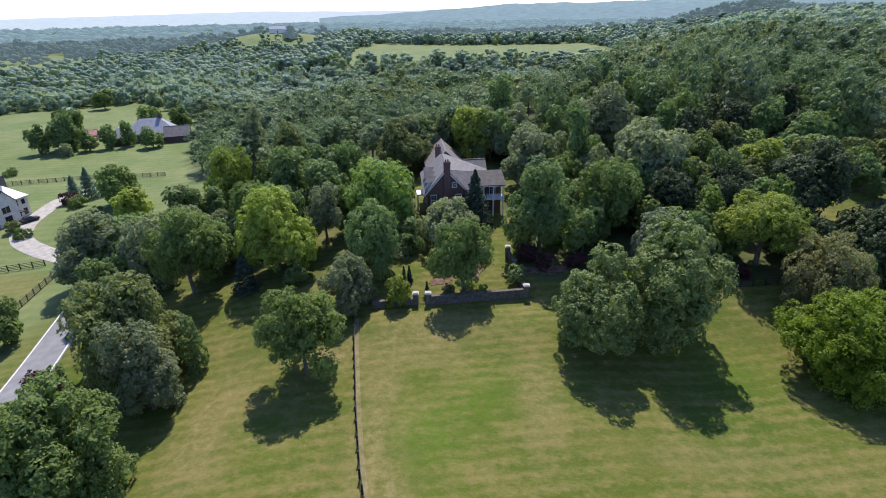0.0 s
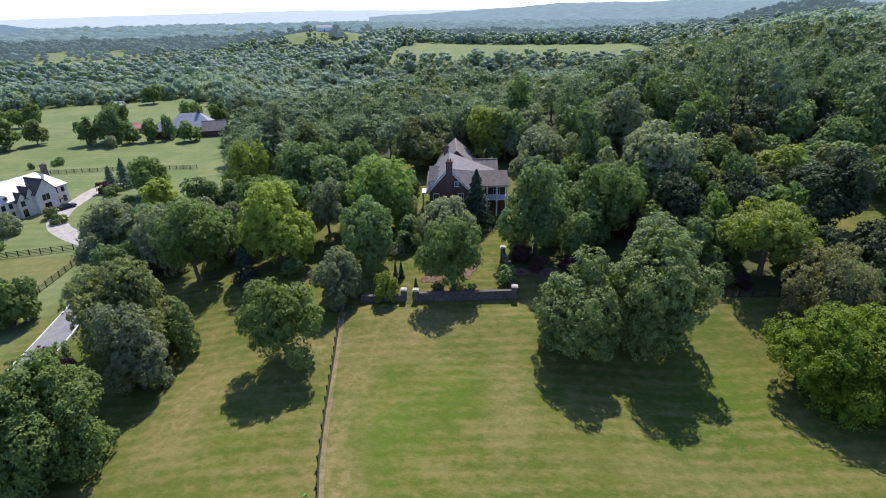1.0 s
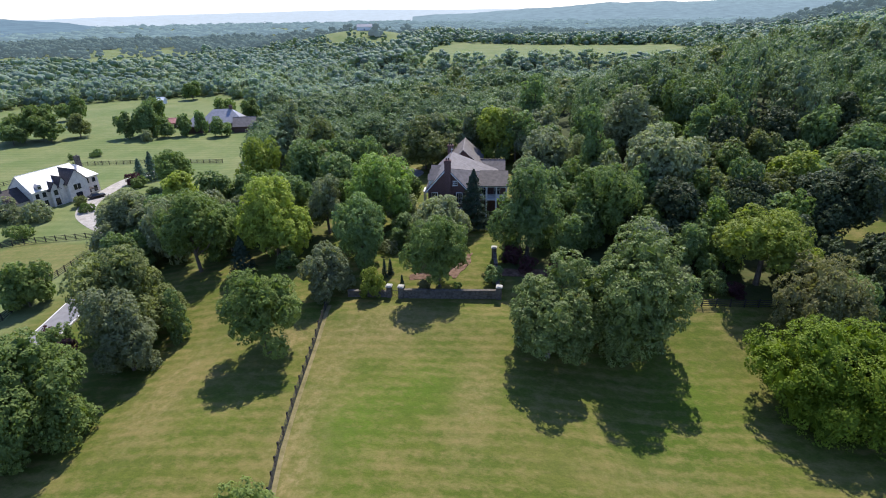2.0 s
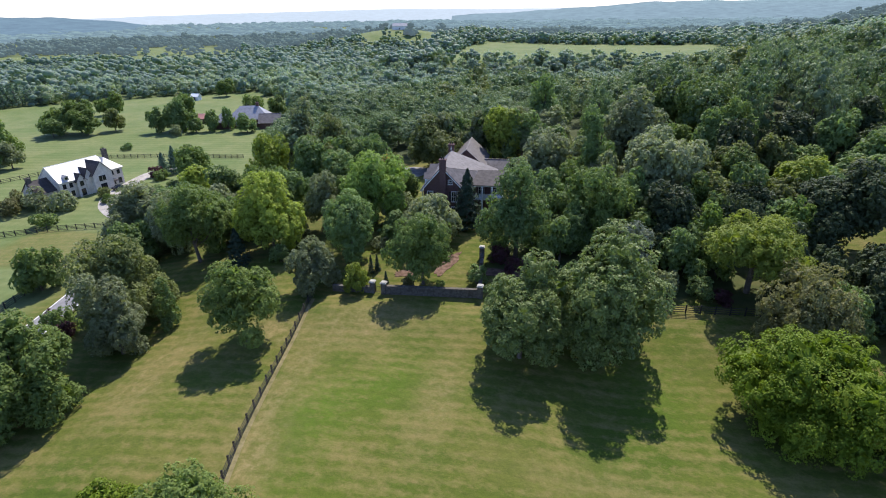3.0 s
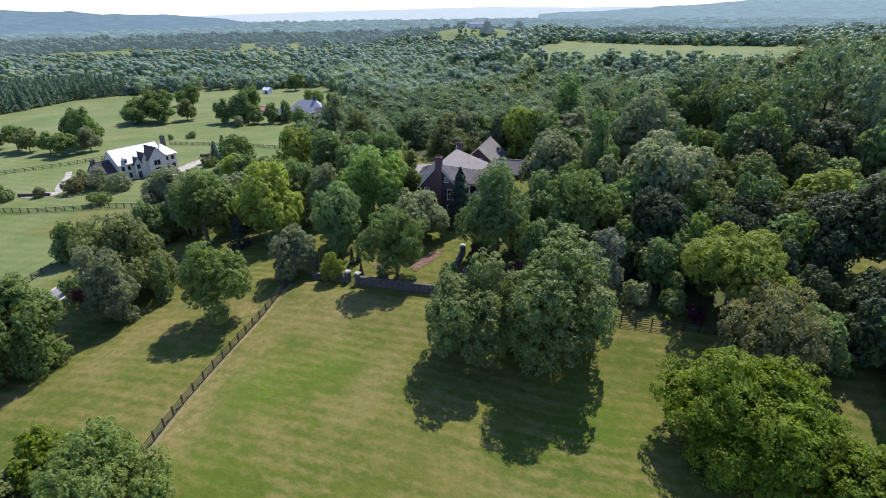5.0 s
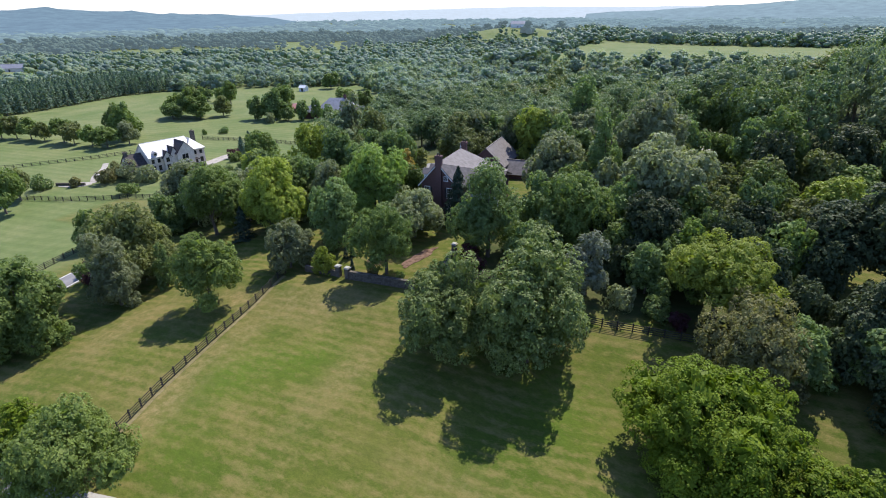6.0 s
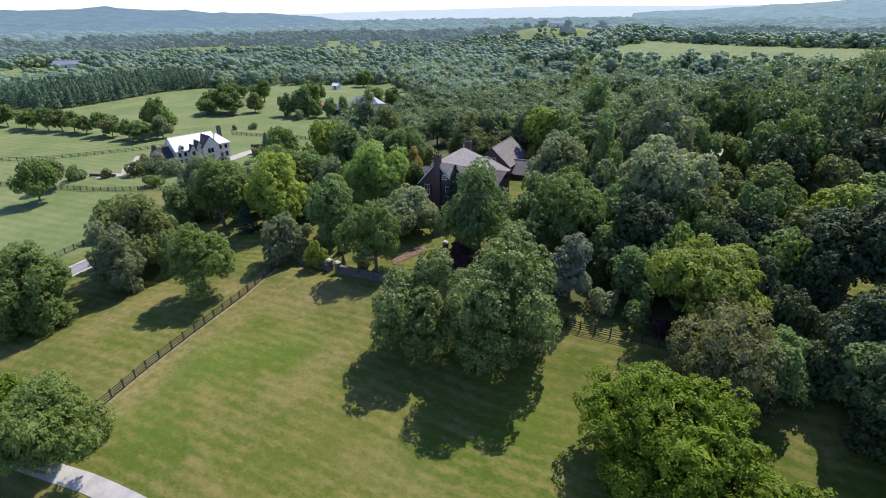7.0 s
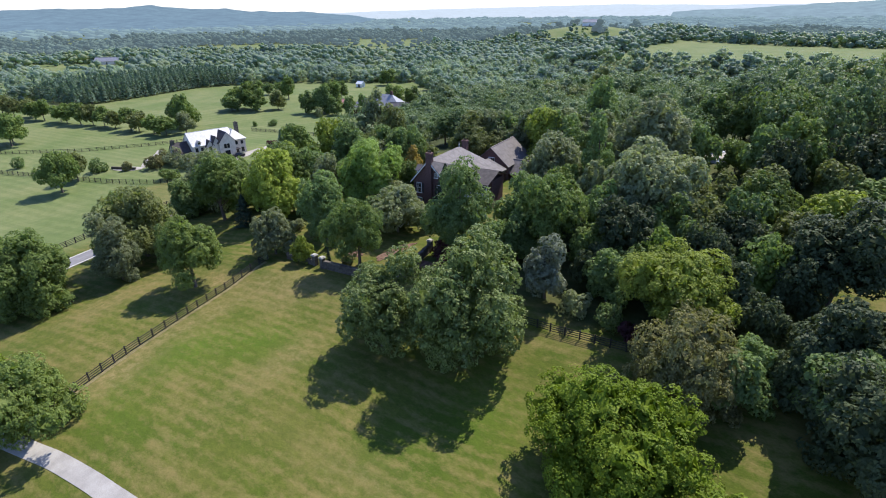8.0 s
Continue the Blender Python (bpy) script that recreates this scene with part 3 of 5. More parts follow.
def woodland(name, lo, hi, gap, r, h, leaves, size, look_of, label, seed, masses=7, trunks=False, kind="stuff", fine=0, dense=1, share=0.72, clump=0.17):
    """Trees over the wooded land between two distances, joined into one."""
    rng = np.random.default_rng(seed)
    stock = []
    for k in range(9):
        if fine:
            stock.append(far_crown(rng, leaves, size / r, masses, fine))
            continue
        (v, f), c, rr = crown(rng, 1.0, 0.9 + 0.03 * k, leaves, size / r, masses, 0.7, 0.2, clump)
        cv, cf = core(rng, c[:-1], rr[:-1], share, 1.0, dense, 0.16)
        stock.append((np.vstack((v, cv)), np.vstack((f, cf + len(v)))))
    vs, fs, tv, tf, kinds, total = [], [], [], [], [], 0
    looks = look_of.split()
    y = 40.0
    while y < hi:
        x = -hi
        while x < hi * 0.85:
            px, py = x + rng.uniform(-0.5, 0.5) * gap, y + rng.uniform(-0.5, 0.5) * gap
            far = math.hypot(px - 20, py)
            x += gap
            if not lo <= far < hi or not -1.36 < math.atan2(px - 20, py) < 0.84:
                continue
            if rng.uniform() > wooded(px, py):
                continue
            big = rng.uniform(0.66, 1.36)
            rr, hh = r * big, h * (0.5 + 0.5 * big) * rng.uniform(0.86, 1.14) * (1 + 0.16 * step((px - 55) / 25) * (far < 205))
            if far > 330 and inside(px, py, -130, 190, 400, 520):
                hh *= 0.8
            hh *= 0.92 + 0.5 * noise.noise(Vector((px * 0.014, py * 0.014, 1.7)))
            kinds.append(int(len(looks) * min(0.999, max(0.0, 0.5 + 0.6 * noise.noise(Vector((px * 0.02, py * 0.02, 9.1))) + rng.uniform(-0.4, 0.4)))))
            a = rng.uniform(0, 6.283)
            v, f = stock[rng.integers(9)]
            up = hh * (0.41 if trunks else 0.54)
            q = np.stack(((v[:, 0] * math.cos(a) - v[:, 1] * math.sin(a)) * rr, (v[:, 0] * math.sin(a) + v[:, 1] * math.cos(a)) * rr, v[:, 2] * up + hh - up), 1)
            z = land(px, py)
            vs.append(q + np.array((px, py, z)))
            fs.append(f + total)
            total += len(q)
            if trunks:
                tube(tv, tf, [(px, py, z - 0.5), (px, py, z + hh * 0.7)], [0.32, 0.16], 5)
        y += gap
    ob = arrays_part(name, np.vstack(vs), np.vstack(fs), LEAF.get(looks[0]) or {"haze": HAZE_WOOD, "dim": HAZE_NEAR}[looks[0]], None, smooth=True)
    for k in looks[1:]:
        ob.data.materials.append(LEAF[k])
    ob.data.polygons.foreach_set("material_index", np.repeat(np.array(kinds, np.int32), [len(f) for f in fs]))
    tagged(ob, label, "trees", kind=kind)
    if trunks:
        t = arrays_part(name + "_trunks", tv, tf, BARK, None, smooth=True)
        tagged(t, "bare brown trunks of the woodland trees", "trunks", kind="stuff")
    print(name, len(vs), sum(map(len, fs)))


def ridge(name, near, far, lo, hi, low, tops, material, label, seed, bumps=5.0):
    """A line of far hills between two bearings (degrees east of the first view): foot, shoulder, crest and back."""
    rng = random.Random(seed)
    vs, fs, n = [], [], 160
    ph = [rng.uniform(0, 50) for _ in range(2)]
    for k in range(n + 1):
        a = radians(lo + (hi - lo) * k / n)
        u = k / n
        top = np.interp(u, np.linspace(0, 1, len(tops)), tops)
        top += bumps * 1.9 * noise.noise(Vector((k * 0.13, ph[0], 0))) + bumps * 0.9 * noise.noise(Vector((k * 0.4, ph[1], 0)))
        for r, z in ((near, low), (near * 0.55 + far * 0.45, low + (top - low) * 0.45), (far, top), (far * 1.04, low)):
            vs.append((r * math.sin(a), r * math.cos(a), z + (bumps * noise.noise(Vector((k * 0.3, r * 0.01, 1))) if r not in (near, far * 1.04) else 0)))
    for k in range(n):
        for j in range(3):
            i = 4 * k + j
            fs.append((i, i + 4, i + 5, i + 1))
    return tagged(mesh_object(name, vs, fs, material, True), label, "hills", kind="structure")


woodland("woodland", 120, 205, 9.8, 5.8, 15.0, 2400, 0.42, "wood hill crest hill", "dense mixed green woodland on the hill", 11, 14, True, share=0.62, clump=0.13)
woodland("upper_woodland", 205, 330, 10.0, 5.9, 14.5, 900, 0.58, "wood hill crest hill olive", "dense mixed green woodland higher up the hill", 16, 12, True, share=0.78, clump=0.13)
# the next two woods carry their haze in the mid leaf colours
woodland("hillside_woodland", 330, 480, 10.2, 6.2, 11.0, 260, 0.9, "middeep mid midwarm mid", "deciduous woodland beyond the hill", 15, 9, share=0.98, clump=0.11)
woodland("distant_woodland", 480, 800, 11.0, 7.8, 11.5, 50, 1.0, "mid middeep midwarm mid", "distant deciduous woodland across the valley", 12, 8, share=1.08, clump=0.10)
# from here outwards the haze is a glow of the material
woodland("far_woods", 800, 1350, 19, 10.5, 14.0, 40, 1.9, "dim", "far woods on the plain with a painted haze glow", 13, 6, share=1.05, clump=0.13)
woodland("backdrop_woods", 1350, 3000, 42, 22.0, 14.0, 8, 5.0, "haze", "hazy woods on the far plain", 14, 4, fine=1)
ridge("backdrop_hills_west", 1750, 2700, -100, -40, -8, (40, 44, 40, 46, 42, 48, 44, 50, 46, 52, 48, 54, 52, 56, 58, 60, 64, 62, 59, 67, 74, 63, 58, 59, 48, 41, 43, 38, 30, 22, 8), HAZE_HILL, "wooded hills beyond the valley, made blue by painted haze", 3, 3.0)
ridge("backdrop_hills_east", 2300, 3300, -12, 62, -8, (16, 40, 72, 74, 84, 98, 112, 128, 142), HAZE_EAST, "wooded hills rising beyond the field, made blue by painted haze", 4, 4.0)
ridge("backdrop_ridge", 3300, 4500, -112, 75, -8, (34, 34, 36, 36, 36, 34, 34, 32, 31, 40, 54, 60, 54, 50, 62, 74, 84, 92, 100, 106, 112, 118, 120), HAZE_FAR, "ridge along the horizon, made pale blue by painted haze", 5, 3.0)


# ---- road and drives ----
def ribbon(name, path, width, material, label, category, lift=0.05, edge=None, steps=6):
    """A way laid over the land along a path of x, y, with a real thickness."""
    pts = []
    for i in range(len(path) - 1):
        p0, p1, p2, p3 = (Vector(path[max(0, min(len(path) - 1, i + k))]) for k in (-1, 0, 1, 2))
        for s in range(steps):
            t = s / steps
            pts.append(0.5 * ((2 * p1) + (p2 - p0) * t + (2 * p0 - 5 * p1 + 4 * p2 - p3) * t * t + (3 * p1 - p0 - 3 * p2 + p3) * t ** 3))
    pts.append(Vector(path[-1]))

    def strip(off0, off1, up, thick):
        vs, fs = [], []
        for k, p in enumerate(pts):
            d = (pts[min(k + 1, len(pts) - 1)] - pts[max(k - 1, 0)]).normalized()
            side = Vector((d.y, -d.x))
            for o in (off0, off1):
                q = p + side * o
                z = land(q.x, q.y) + up
                vs += [(q.x, q.y, z), (q.x, q.y, z - thick)]
        for k in range(len(pts) - 1):
            a = 4 * k
            fs += [(a, a + 2, a + 6, a + 4), (a, a + 4, a + 5, a + 1), (a + 2, a + 3, a + 7, a + 6)]
        return vs, fs

    ob = mesh_object(name, *strip(-width / 2, width / 2, lift, 0.6), material)
    tagged(ob, label, category, kind="structure")
    if edge:
        for s in (-1, 1):
            vs, fs = strip(s * (width / 2 - 0.40), s * (width / 2 - 0.20), lift + 0.07, 0.07)
            line = mesh_object("edge_line", vs, fs, edge)
            line.parent = ob
    return ob


ribbon("road", [(-47, -20), (-52.6, 22), (-60.2, 61.5), (-65.4, 84), (-70.5, 101), (-73.5, 114), (-76, 126)], 6.0, ASPHALT, "two-lane country road of gray asphalt with pale edge lines", "road", 0.08, LINE)
ribbon("gravel_drive", [(-70, 100), (-84, 107.5), (-95, 113.5), (-103, 119.5), (-108.2, 128), (-111.2, 139), (-114, 152), (-111.5, 165)], 4.8, GRAVEL, "pale gravel drive curving up to the cream house", "drive")
ribbon("gravel_terrace", [(-150, 124), (-143, 118.5), (-136, 111), (-129, 106)], 1.9, GRAVEL, "pale gravel terrace beside the cream house", "drive")
ribbon("concrete_drive", [(-30, 21), (-10, 24.3), (-2, 25.8), (2.4, 26.7), (8.5, 27.5), (14, 28.0), (30, 29.6)], 2.1, CONCRETE, "pale concrete drive beside the mown lawn", "drive")


# ---- board fences ----
def board_fence(path, label, gap=2.0, boards=4, high=1.3, lie=0):
    """Posts along a path, with boards between each two; each a part."""
    ob = thing("fence", (*path[0], land(*path[0])), label, "fence", "board fences")
    o = Vector(ob.location)
    posts = []
    for (ax, ay), (bx, by) in zip(path, path[1:]):
        n = max(1, round(math.hypot(bx - ax, by - ay) / gap))
        posts += [(ax + (bx - ax) * k / n, ay + (by - ay) * k / n) for k in range(n)]
    posts.append(path[-1])
    post_mesh = None
    for x, y in posts:
        if post_mesh is None:
            bm = bmesh.new()
            box(bm, -0.085, 0.085, -0.085, 0.085, -0.3, high + 0.12, 0.012)
            first = part("post", bm, BLACKWOOD, ob)
            post_mesh = first.data
            p = first
        else:
            p = new("post", post_mesh)
            p.parent = ob
        p.location = Vector((x, y, land(x, y))) - o
    board_mesh = None
    for (ax, ay), (bx, by) in zip(posts, posts[1:]):
        za, zb = land(ax, ay), land(bx, by)
        d = Vector((bx - ax, by - ay, zb - za))
        for k in range(boards):
            if board_mesh is None:
                bm = bmesh.new()
                box(bm, 0, 1, -0.115, -0.085, -0.06, 0.06)
                b = part("board", bm, BOARDWOOD, ob)
                board_mesh = b.data
            else:
                b = new("board", board_mesh)
                b.parent = ob
            b.matrix_basis = Matrix.LocRotScale(Vector((ax, ay, za + 0.24 + k * (high - 0.3) / (boards - 1))) - o,
                                                Euler((0, -math.atan2(d.z, math.hypot(d.x, d.y)), math.atan2(d.y, d.x))), (d.length, 1, 1))
    return ob


board_fence([(-5.4, 27), (-7.3, 33.2), (-9.3, 40.7), (-11.0, 49.5), (-13.2, 63.0), (-14.0, 69.3)], "black four-board fence dividing the mown lawn")
ribbon("dry_verge", [(-5.0, 27), (-6.9, 33.2), (-8.9, 40.7), (-10.6, 49.5), (-12.8, 63.0), (-13.5, 68.5)], 0.55, VERGE, "narrow strip of dry uncut grass along the fence", "grass", 0.03)
board_fence([(33, 75.4), (38.9, 75.6), (51.3, 76.7), (64, 78)], "black board fence at the lawn's wooded edge", 2.2)
board_fence([(77.5, 88), (77.9, 94.5), (78.1, 100.5), (92, 106)], "black board fence beside a sunlit clearing", 2.2)
board_fence([(-200, 64), (-165, 76), (-119.9, 91.1), (-100.8, 101.1), (-87, 104.5)], "dark board fence across the pasture below the cream house", 2.4, 4, 1.35)
board_fence([(-66, 40), (-72.5, 62), (-77.7, 81.5), (-78.8, 88), (-81.8, 106)], "dark board fence along the country road", 2.4, 4, 1.35)
board_fence([(-300, 62), (-240, 76), (-198, 88), (-175, 106), (-160, 128), (-150, 150)], "weathered board fence dividing two pastures", 2.6, 3, 1.3)
board_fence([(-150, 168), (-118, 176), (-95, 176)], "dark board fence behind the drive's turning place", 2.6, 4, 1.35)


# ---- houses ----
def window(parent, x, y, z, w, h, face, shutters=False, group_frame=WHITE):
    """A window on a wall that faces -y ('s'), -x ('w') or +x ('e'): frame, pane, bars and sill; local axes of the house."""
    turn = {"s": 0, "e": 90, "w": -90}[face]
    wi = new("window")
    wi.parent = parent
    wi.matrix_basis = pose(x, y, z, 0, 0, turn)
    bm = bmesh.new()
    for a in ((-w / 2 - 0.09, -w / 2, 0, h), (w / 2, w / 2 + 0.09, 0, h), (-w / 2 - 0.09, w / 2 + 0.09, h, h + 0.12)):
        box(bm, a[0], a[1], -0.09, 0.05, a[2], a[3])
    for k in (-1, 1):
        box(bm, k * w / 6 - 0.02, k * w / 6 + 0.02, -0.05, 0.0, 0, h)
    box(bm, -w / 2, w / 2, -0.05, 0.0, h / 2 - 0.03, h / 2 + 0.03)
    part("window_frame", bm, group_frame, wi)
    part("pane", new_box(-w / 2, w / 2, -0.03, 0.02, 0, h), GLASS, wi)
    part("sill", new_box(-w / 2 - 0.16, w / 2 + 0.16, -0.16, 0.05, -0.12, 0), group_frame, wi)
    if shutters:
        for k in (-1, 1):
            bm = bmesh.new()
            x0 = k * (w / 2 + 0.34)
            box(bm, x0 - 0.22, x0 + 0.22, -0.06, 0.0, 0, h)
            box(bm, x0 - 0.16, x0 + 0.16, -0.08, -0.05, 0.12, h - 0.12)
            part("shutter", bm, DARKTRIM, wi)
    return wi


def gabled(parent, x0, x1, y0, y1, z0, eave, ridge, axis, wall, roof, over=0.45, name="roof"):
    """A block with a gable roof: a wall with its gables, two thick roof faces and a ridge cap."""
    bm = bmesh.new()
    xm, ym = (x0 + x1) / 2, (y0 + y1) / 2
    if axis == "y":
        solid(bm, [(x0, y0, z0), (x1, y0, z0), (x1, y0, eave), (xm, y0, ridge), (x0, y0, eave), (x0, y1, z0), (x1, y1, z0), (x1, y1, eave), (xm, y1, ridge), (x0, y1, eave)],
              [(0, 1, 2, 3, 4), (9, 8, 7, 6, 5), (0, 4, 9, 5), (1, 6, 7, 2), (0, 5, 6, 1)])
    else:
        solid(bm, [(x0, y0, z0), (x0, y1, z0), (x0, y1, eave), (x0, ym, ridge), (x0, y0, eave), (x1, y0, z0), (x1, y1, z0), (x1, y1, eave), (x1, ym, ridge), (x1, y0, eave)],
              [(0, 1, 2, 3, 4), (9, 8, 7, 6, 5), (0, 4, 9, 5), (1, 6, 7, 2), (0, 5, 6, 1)])
    part("wall", bm, wall, parent)
    bm = bmesh.new()
    if axis == "y":
        k = (ridge - eave) / (xm - x0)
        for s, xe in ((-1, x0 - over), (1, x1 + over)):
            e = ridge - k * abs(xe - xm)
            slab(bm, [(xm, y0 - 0.3, ridge), (xm, y1 + 0.3, ridge), (xe, y1 + 0.3, e), (xe, y0 - 0.3, e)], 0.16)
        box(bm, xm - 0.14, xm + 0.14, y0 - 0.3, y1 + 0.3, ridge + 0.08, ridge + 0.24)
    else:
        k = (ridge - eave) / (ym - y0)
        for ye in (y0 - over, y1 + over):
            e = ridge - k * abs(ye - ym)
            slab(bm, [(x0 - 0.3, ym, ridge), (x1 + 0.3, ym, ridge), (x1 + 0.3, ye, e), (x0 - 0.3, ye, e)], 0.16)
        box(bm, x0 - 0.3, x1 + 0.3, ym - 0.14, ym + 0.14, ridge + 0.08, ridge + 0.24)
    return part(name, bm, roof, parent)


def hipped(parent, x0, x1, y0, y1, z0, eave, ridge, wall, roof, over=0.5):
    """A block with a hip roof, ridge along its longer side."""
    part("wall", new_box(x0, x1, y0, y1, z0, eave), wall, parent)
    bm = bmesh.new()
    a, b, c, d = x0 - over, x1 + over, y0 - over, y1 + over
    h = min(b - a, d - c) / 2
    if b - a >= d - c:
        r0, r1 = (a + h, (c + d) / 2, ridge), (b - h, (c + d) / 2, ridge)
        faces = [[(a, c, eave), (b, c, eave), r1, r0], [(b, d, eave), (a, d, eave), r0, r1], [(a, d, eave), (a, c, eave), r0], [(b, c, eave), (b, d, eave), r1]]
    else:
        r0, r1 = ((a + b) / 2, c + h, ridge), ((a + b) / 2, d - h, ridge)
        faces = [[(a, d, eave), (a, c, eave), r0, r1], [(b, c, eave), (b, d, eave), r1, r0], [(a, c, eave), (b, c, eave), r0], [(b, d, eave), (a, d, eave), r1]]
    for f in faces:
        if (Vector(f[-1]) - Vector(f[-2])).length < 0.01:
            f = f[:-1]
        slab(bm, f, 0.16)
    box(bm, a, b, c, d, eave - 0.22, eave - 0.02)
    return part("roof", bm, roof, parent)


def chimney(parent, x, y, z0, z1, w, d, material, pots=2):
    bm = bmesh.new()
    box(bm, x - w / 2, x + w / 2, y - d / 2, y + d / 2, z0, z1 - 0.35)
    box(bm, x - w / 2 - 0.1, x + w / 2 + 0.1, y - d / 2 - 0.1, y + d / 2 + 0.1, z1 - 0.35, z1 - 0.1)
    box(bm, x - w / 2 - 0.02, x + w / 2 + 0.02, y - d / 2 - 0.02, y + d / 2 + 0.02, z1 - 0.1, z1)
    c = part("chimney", bm, material, parent)
    for k in range(pots):
        bm = bmesh.new()
        bmesh.ops.create_cone(bm, cap_ends=True, segments=10, radius1=0.16, radius2=0.12, depth=0.5, matrix=Matrix.Translation((x + (k - (pots - 1) / 2) * 0.45, y, z1 + 0.2)))
        part("chimney_pot", bm, DARKTRIM, c)
    return c


def dormer(parent, x, y, z, w, h, deep, material, roof, face="w"):
    """A gabled dormer whose front faces -x ('w') or -y ('s'), with a window."""
    turn = {"s": 0, "w": -90, "e": 90}[face]
    d = new("dormer")
    d.parent = parent
    d.matrix_basis = pose(x, y, z, 0, 0, turn)
    bm = bmesh.new()
    solid(bm, [(-w / 2, 0, 0), (w / 2, 0, 0), (w / 2, 0, h), (0, 0, h + w * 0.42), (-w / 2, 0, h), (-w / 2, deep, 0), (w / 2, deep, 0), (w / 2, deep, h), (0, deep, h + w * 0.42), (-w / 2, deep, h)],
          [(0, 1, 2, 3, 4), (9, 8, 7, 6, 5), (0, 4, 9, 5), (1, 6, 7, 2), (0, 5, 6, 1)])
    part("cheek", bm, material, d)
    bm = bmesh.new()
    for s in (-1, 1):
        slab(bm, [(0, -0.25, h + w * 0.42), (0, deep, h + w * 0.42), (s * (w / 2 + 0.2), deep, h - 0.17), (s * (w / 2 + 0.2), -0.25, h - 0.17)], 0.1)
    part("dormer_roof", bm, roof, d)
    part("pane", new_box(-w * 0.3, w * 0.3, -0.04, 0.02, 0.25, h - 0.05), GLASS, d)
    return d


def brick_house():
    gx, gy = 0.6, 107.0
    g = land(gx, gy) + 0.75
    ob = thing("brick_house", (8.29, 0.17, -0.75), "large dark red brick house with gray-brown shingled gables and two chimneys", "house", rz=5.0)
    z0 = g - 1.5
    # main block: gable towards the lawn, a long roof that widens to the east
    bm = bmesh.new()
    solid(bm, [(-3.2, 100.8, z0), (4.4, 100.8, z0), (4.4, 100.8, 12.5), (0.6, 100.8, 16.6), (-3.2, 100.8, 12.2), (-3.2, 116, z0), (10.4, 116, z0), (10.4, 116, 12.3), (0.9, 113.4, 16.6), (-3.2, 116, 12.2), (10.4, 112.4, 12.3), (10.4, 112.4, z0)],
          [(0, 1, 2, 3, 4), (0, 4, 9, 5), (1, 11, 10, 2), (11, 6, 7, 10), (5, 9, 7, 6), (0, 5, 6, 11, 1), (4, 3, 8, 9), (3, 2, 10, 8), (8, 10, 7), (9, 8, 7)])
    part("wall", bm, BRICK, ob)
    bm = bmesh.new()
    slab(bm, [(0.6, 100.4, 16.62), (0.8, 113.4, 16.72), (-3.75, 116.4, 11.7), (-3.75, 100.4, 11.7)], 0.2)
    slab(bm, [(0.6, 100.4, 16.62), (0.8, 113.4, 16.72), (10.9, 112.6, 12.2)], 0.2)
    slab(bm, [(0.6, 100.4, 16.62), (4.9, 100.4, 12.05), (10.9, 112.6, 12.2)], 0.2)
    slab(bm, [(0.8, 113.4, 16.72), (10.9, 112.6, 12.2), (10.9, 116.4, 12.0)], 0.2)
    slab(bm, [(0.8, 113.4, 16.72), (10.9, 116.4, 12.0), (-3.75, 116.4, 11.7)], 0.2)
    part("roof", bm, SHINGLE, ob)
    bm = bmesh.new()
    bmesh.ops.create_cone(bm, cap_ends=True, segments=8, radius1=0.16, radius2=0.02, depth=1.2, matrix=Matrix.Translation((0.8, 113.4, 17.4)))
    bmesh.ops.create_uvsphere(bm, u_segments=8, v_segments=6, radius=0.2, matrix=Matrix.Translation((0.8, 113.4, 17.3)))
    part("finial", bm, CAPSTONE, ob)
    chimney(ob, 0.75, 100.7, z0, 18.3, 1.25, 1.0, BRICK)
    chimney(ob, 0.3, 117.2, 12, 17.5, 1.2, 1.0, BRICK)
    for y in (102.8, 106.2, 109.6):
        dormer(ob, -3.1, y, 12.5, 1.9, 1.55, 3.6, WHITE, SHINGLE, "w")
    # white verge boards of the gable
    bm = bmesh.new()
    for s, xe, ze in ((-1, -3.7, 11.75), (1, 4.85, 12.1)):
        slab(bm, [(0.6, 100.36, 16.45), (xe, 100.36, ze - 0.12), (xe, 100.28, ze - 0.12), (0.6, 100.28, 16.45)], 0.18)
    part("verge_board", bm, WHITE, ob)
    window(ob, -1.9, 100.8, 9.6, 1.05, 2.0, "s", True)
    window(ob, 3.0, 100.8, 9.6, 1.05, 2.0, "s", True)
    window(ob, -1.9, 100.8, 6.2, 1.05, 2.2, "s", True)
    window(ob, 3.0, 100.8, 6.2, 1.05, 2.2, "s", True)
    window(ob, 2.2, 100.8, 13.2, 0.7, 0.8, "s")
    for y in (104, 108, 112):
        window(ob, -3.2, y, 9.4, 1.0, 1.9, "w", True)
    # two-storey porch wing
    part("wall", new_box(4.6, 12.4, 105.8, 111.5, z0, 12.4), BRICK, ob)
    bm = bmesh.new()
    slab(bm, [(3.6, 108.4, 14.0), (12.9, 108.4, 14.0), (12.9, 102.9, 12.35), (4.6, 102.9, 12.35)], 0.16)
    slab(bm, [(3.6, 108.4, 14.0), (12.9, 108.4, 14.0), (12.9, 112.2, 12.5), (4.6, 112.2, 12.5)], 0.16)
    part("porch_roof", bm, DARKROOF, ob, "dark brown porch roof")
    porch = new("porch")
    porch.parent = ob
    part("porch_floor", new_box(6.2, 12.6, 103.2, 105.8, 9.3, 9.55), WHITE, porch)
    part("porch_beam", new_box(6.2, 12.7, 103.1, 103.4, 12.1, 12.45), WHITE, porch)
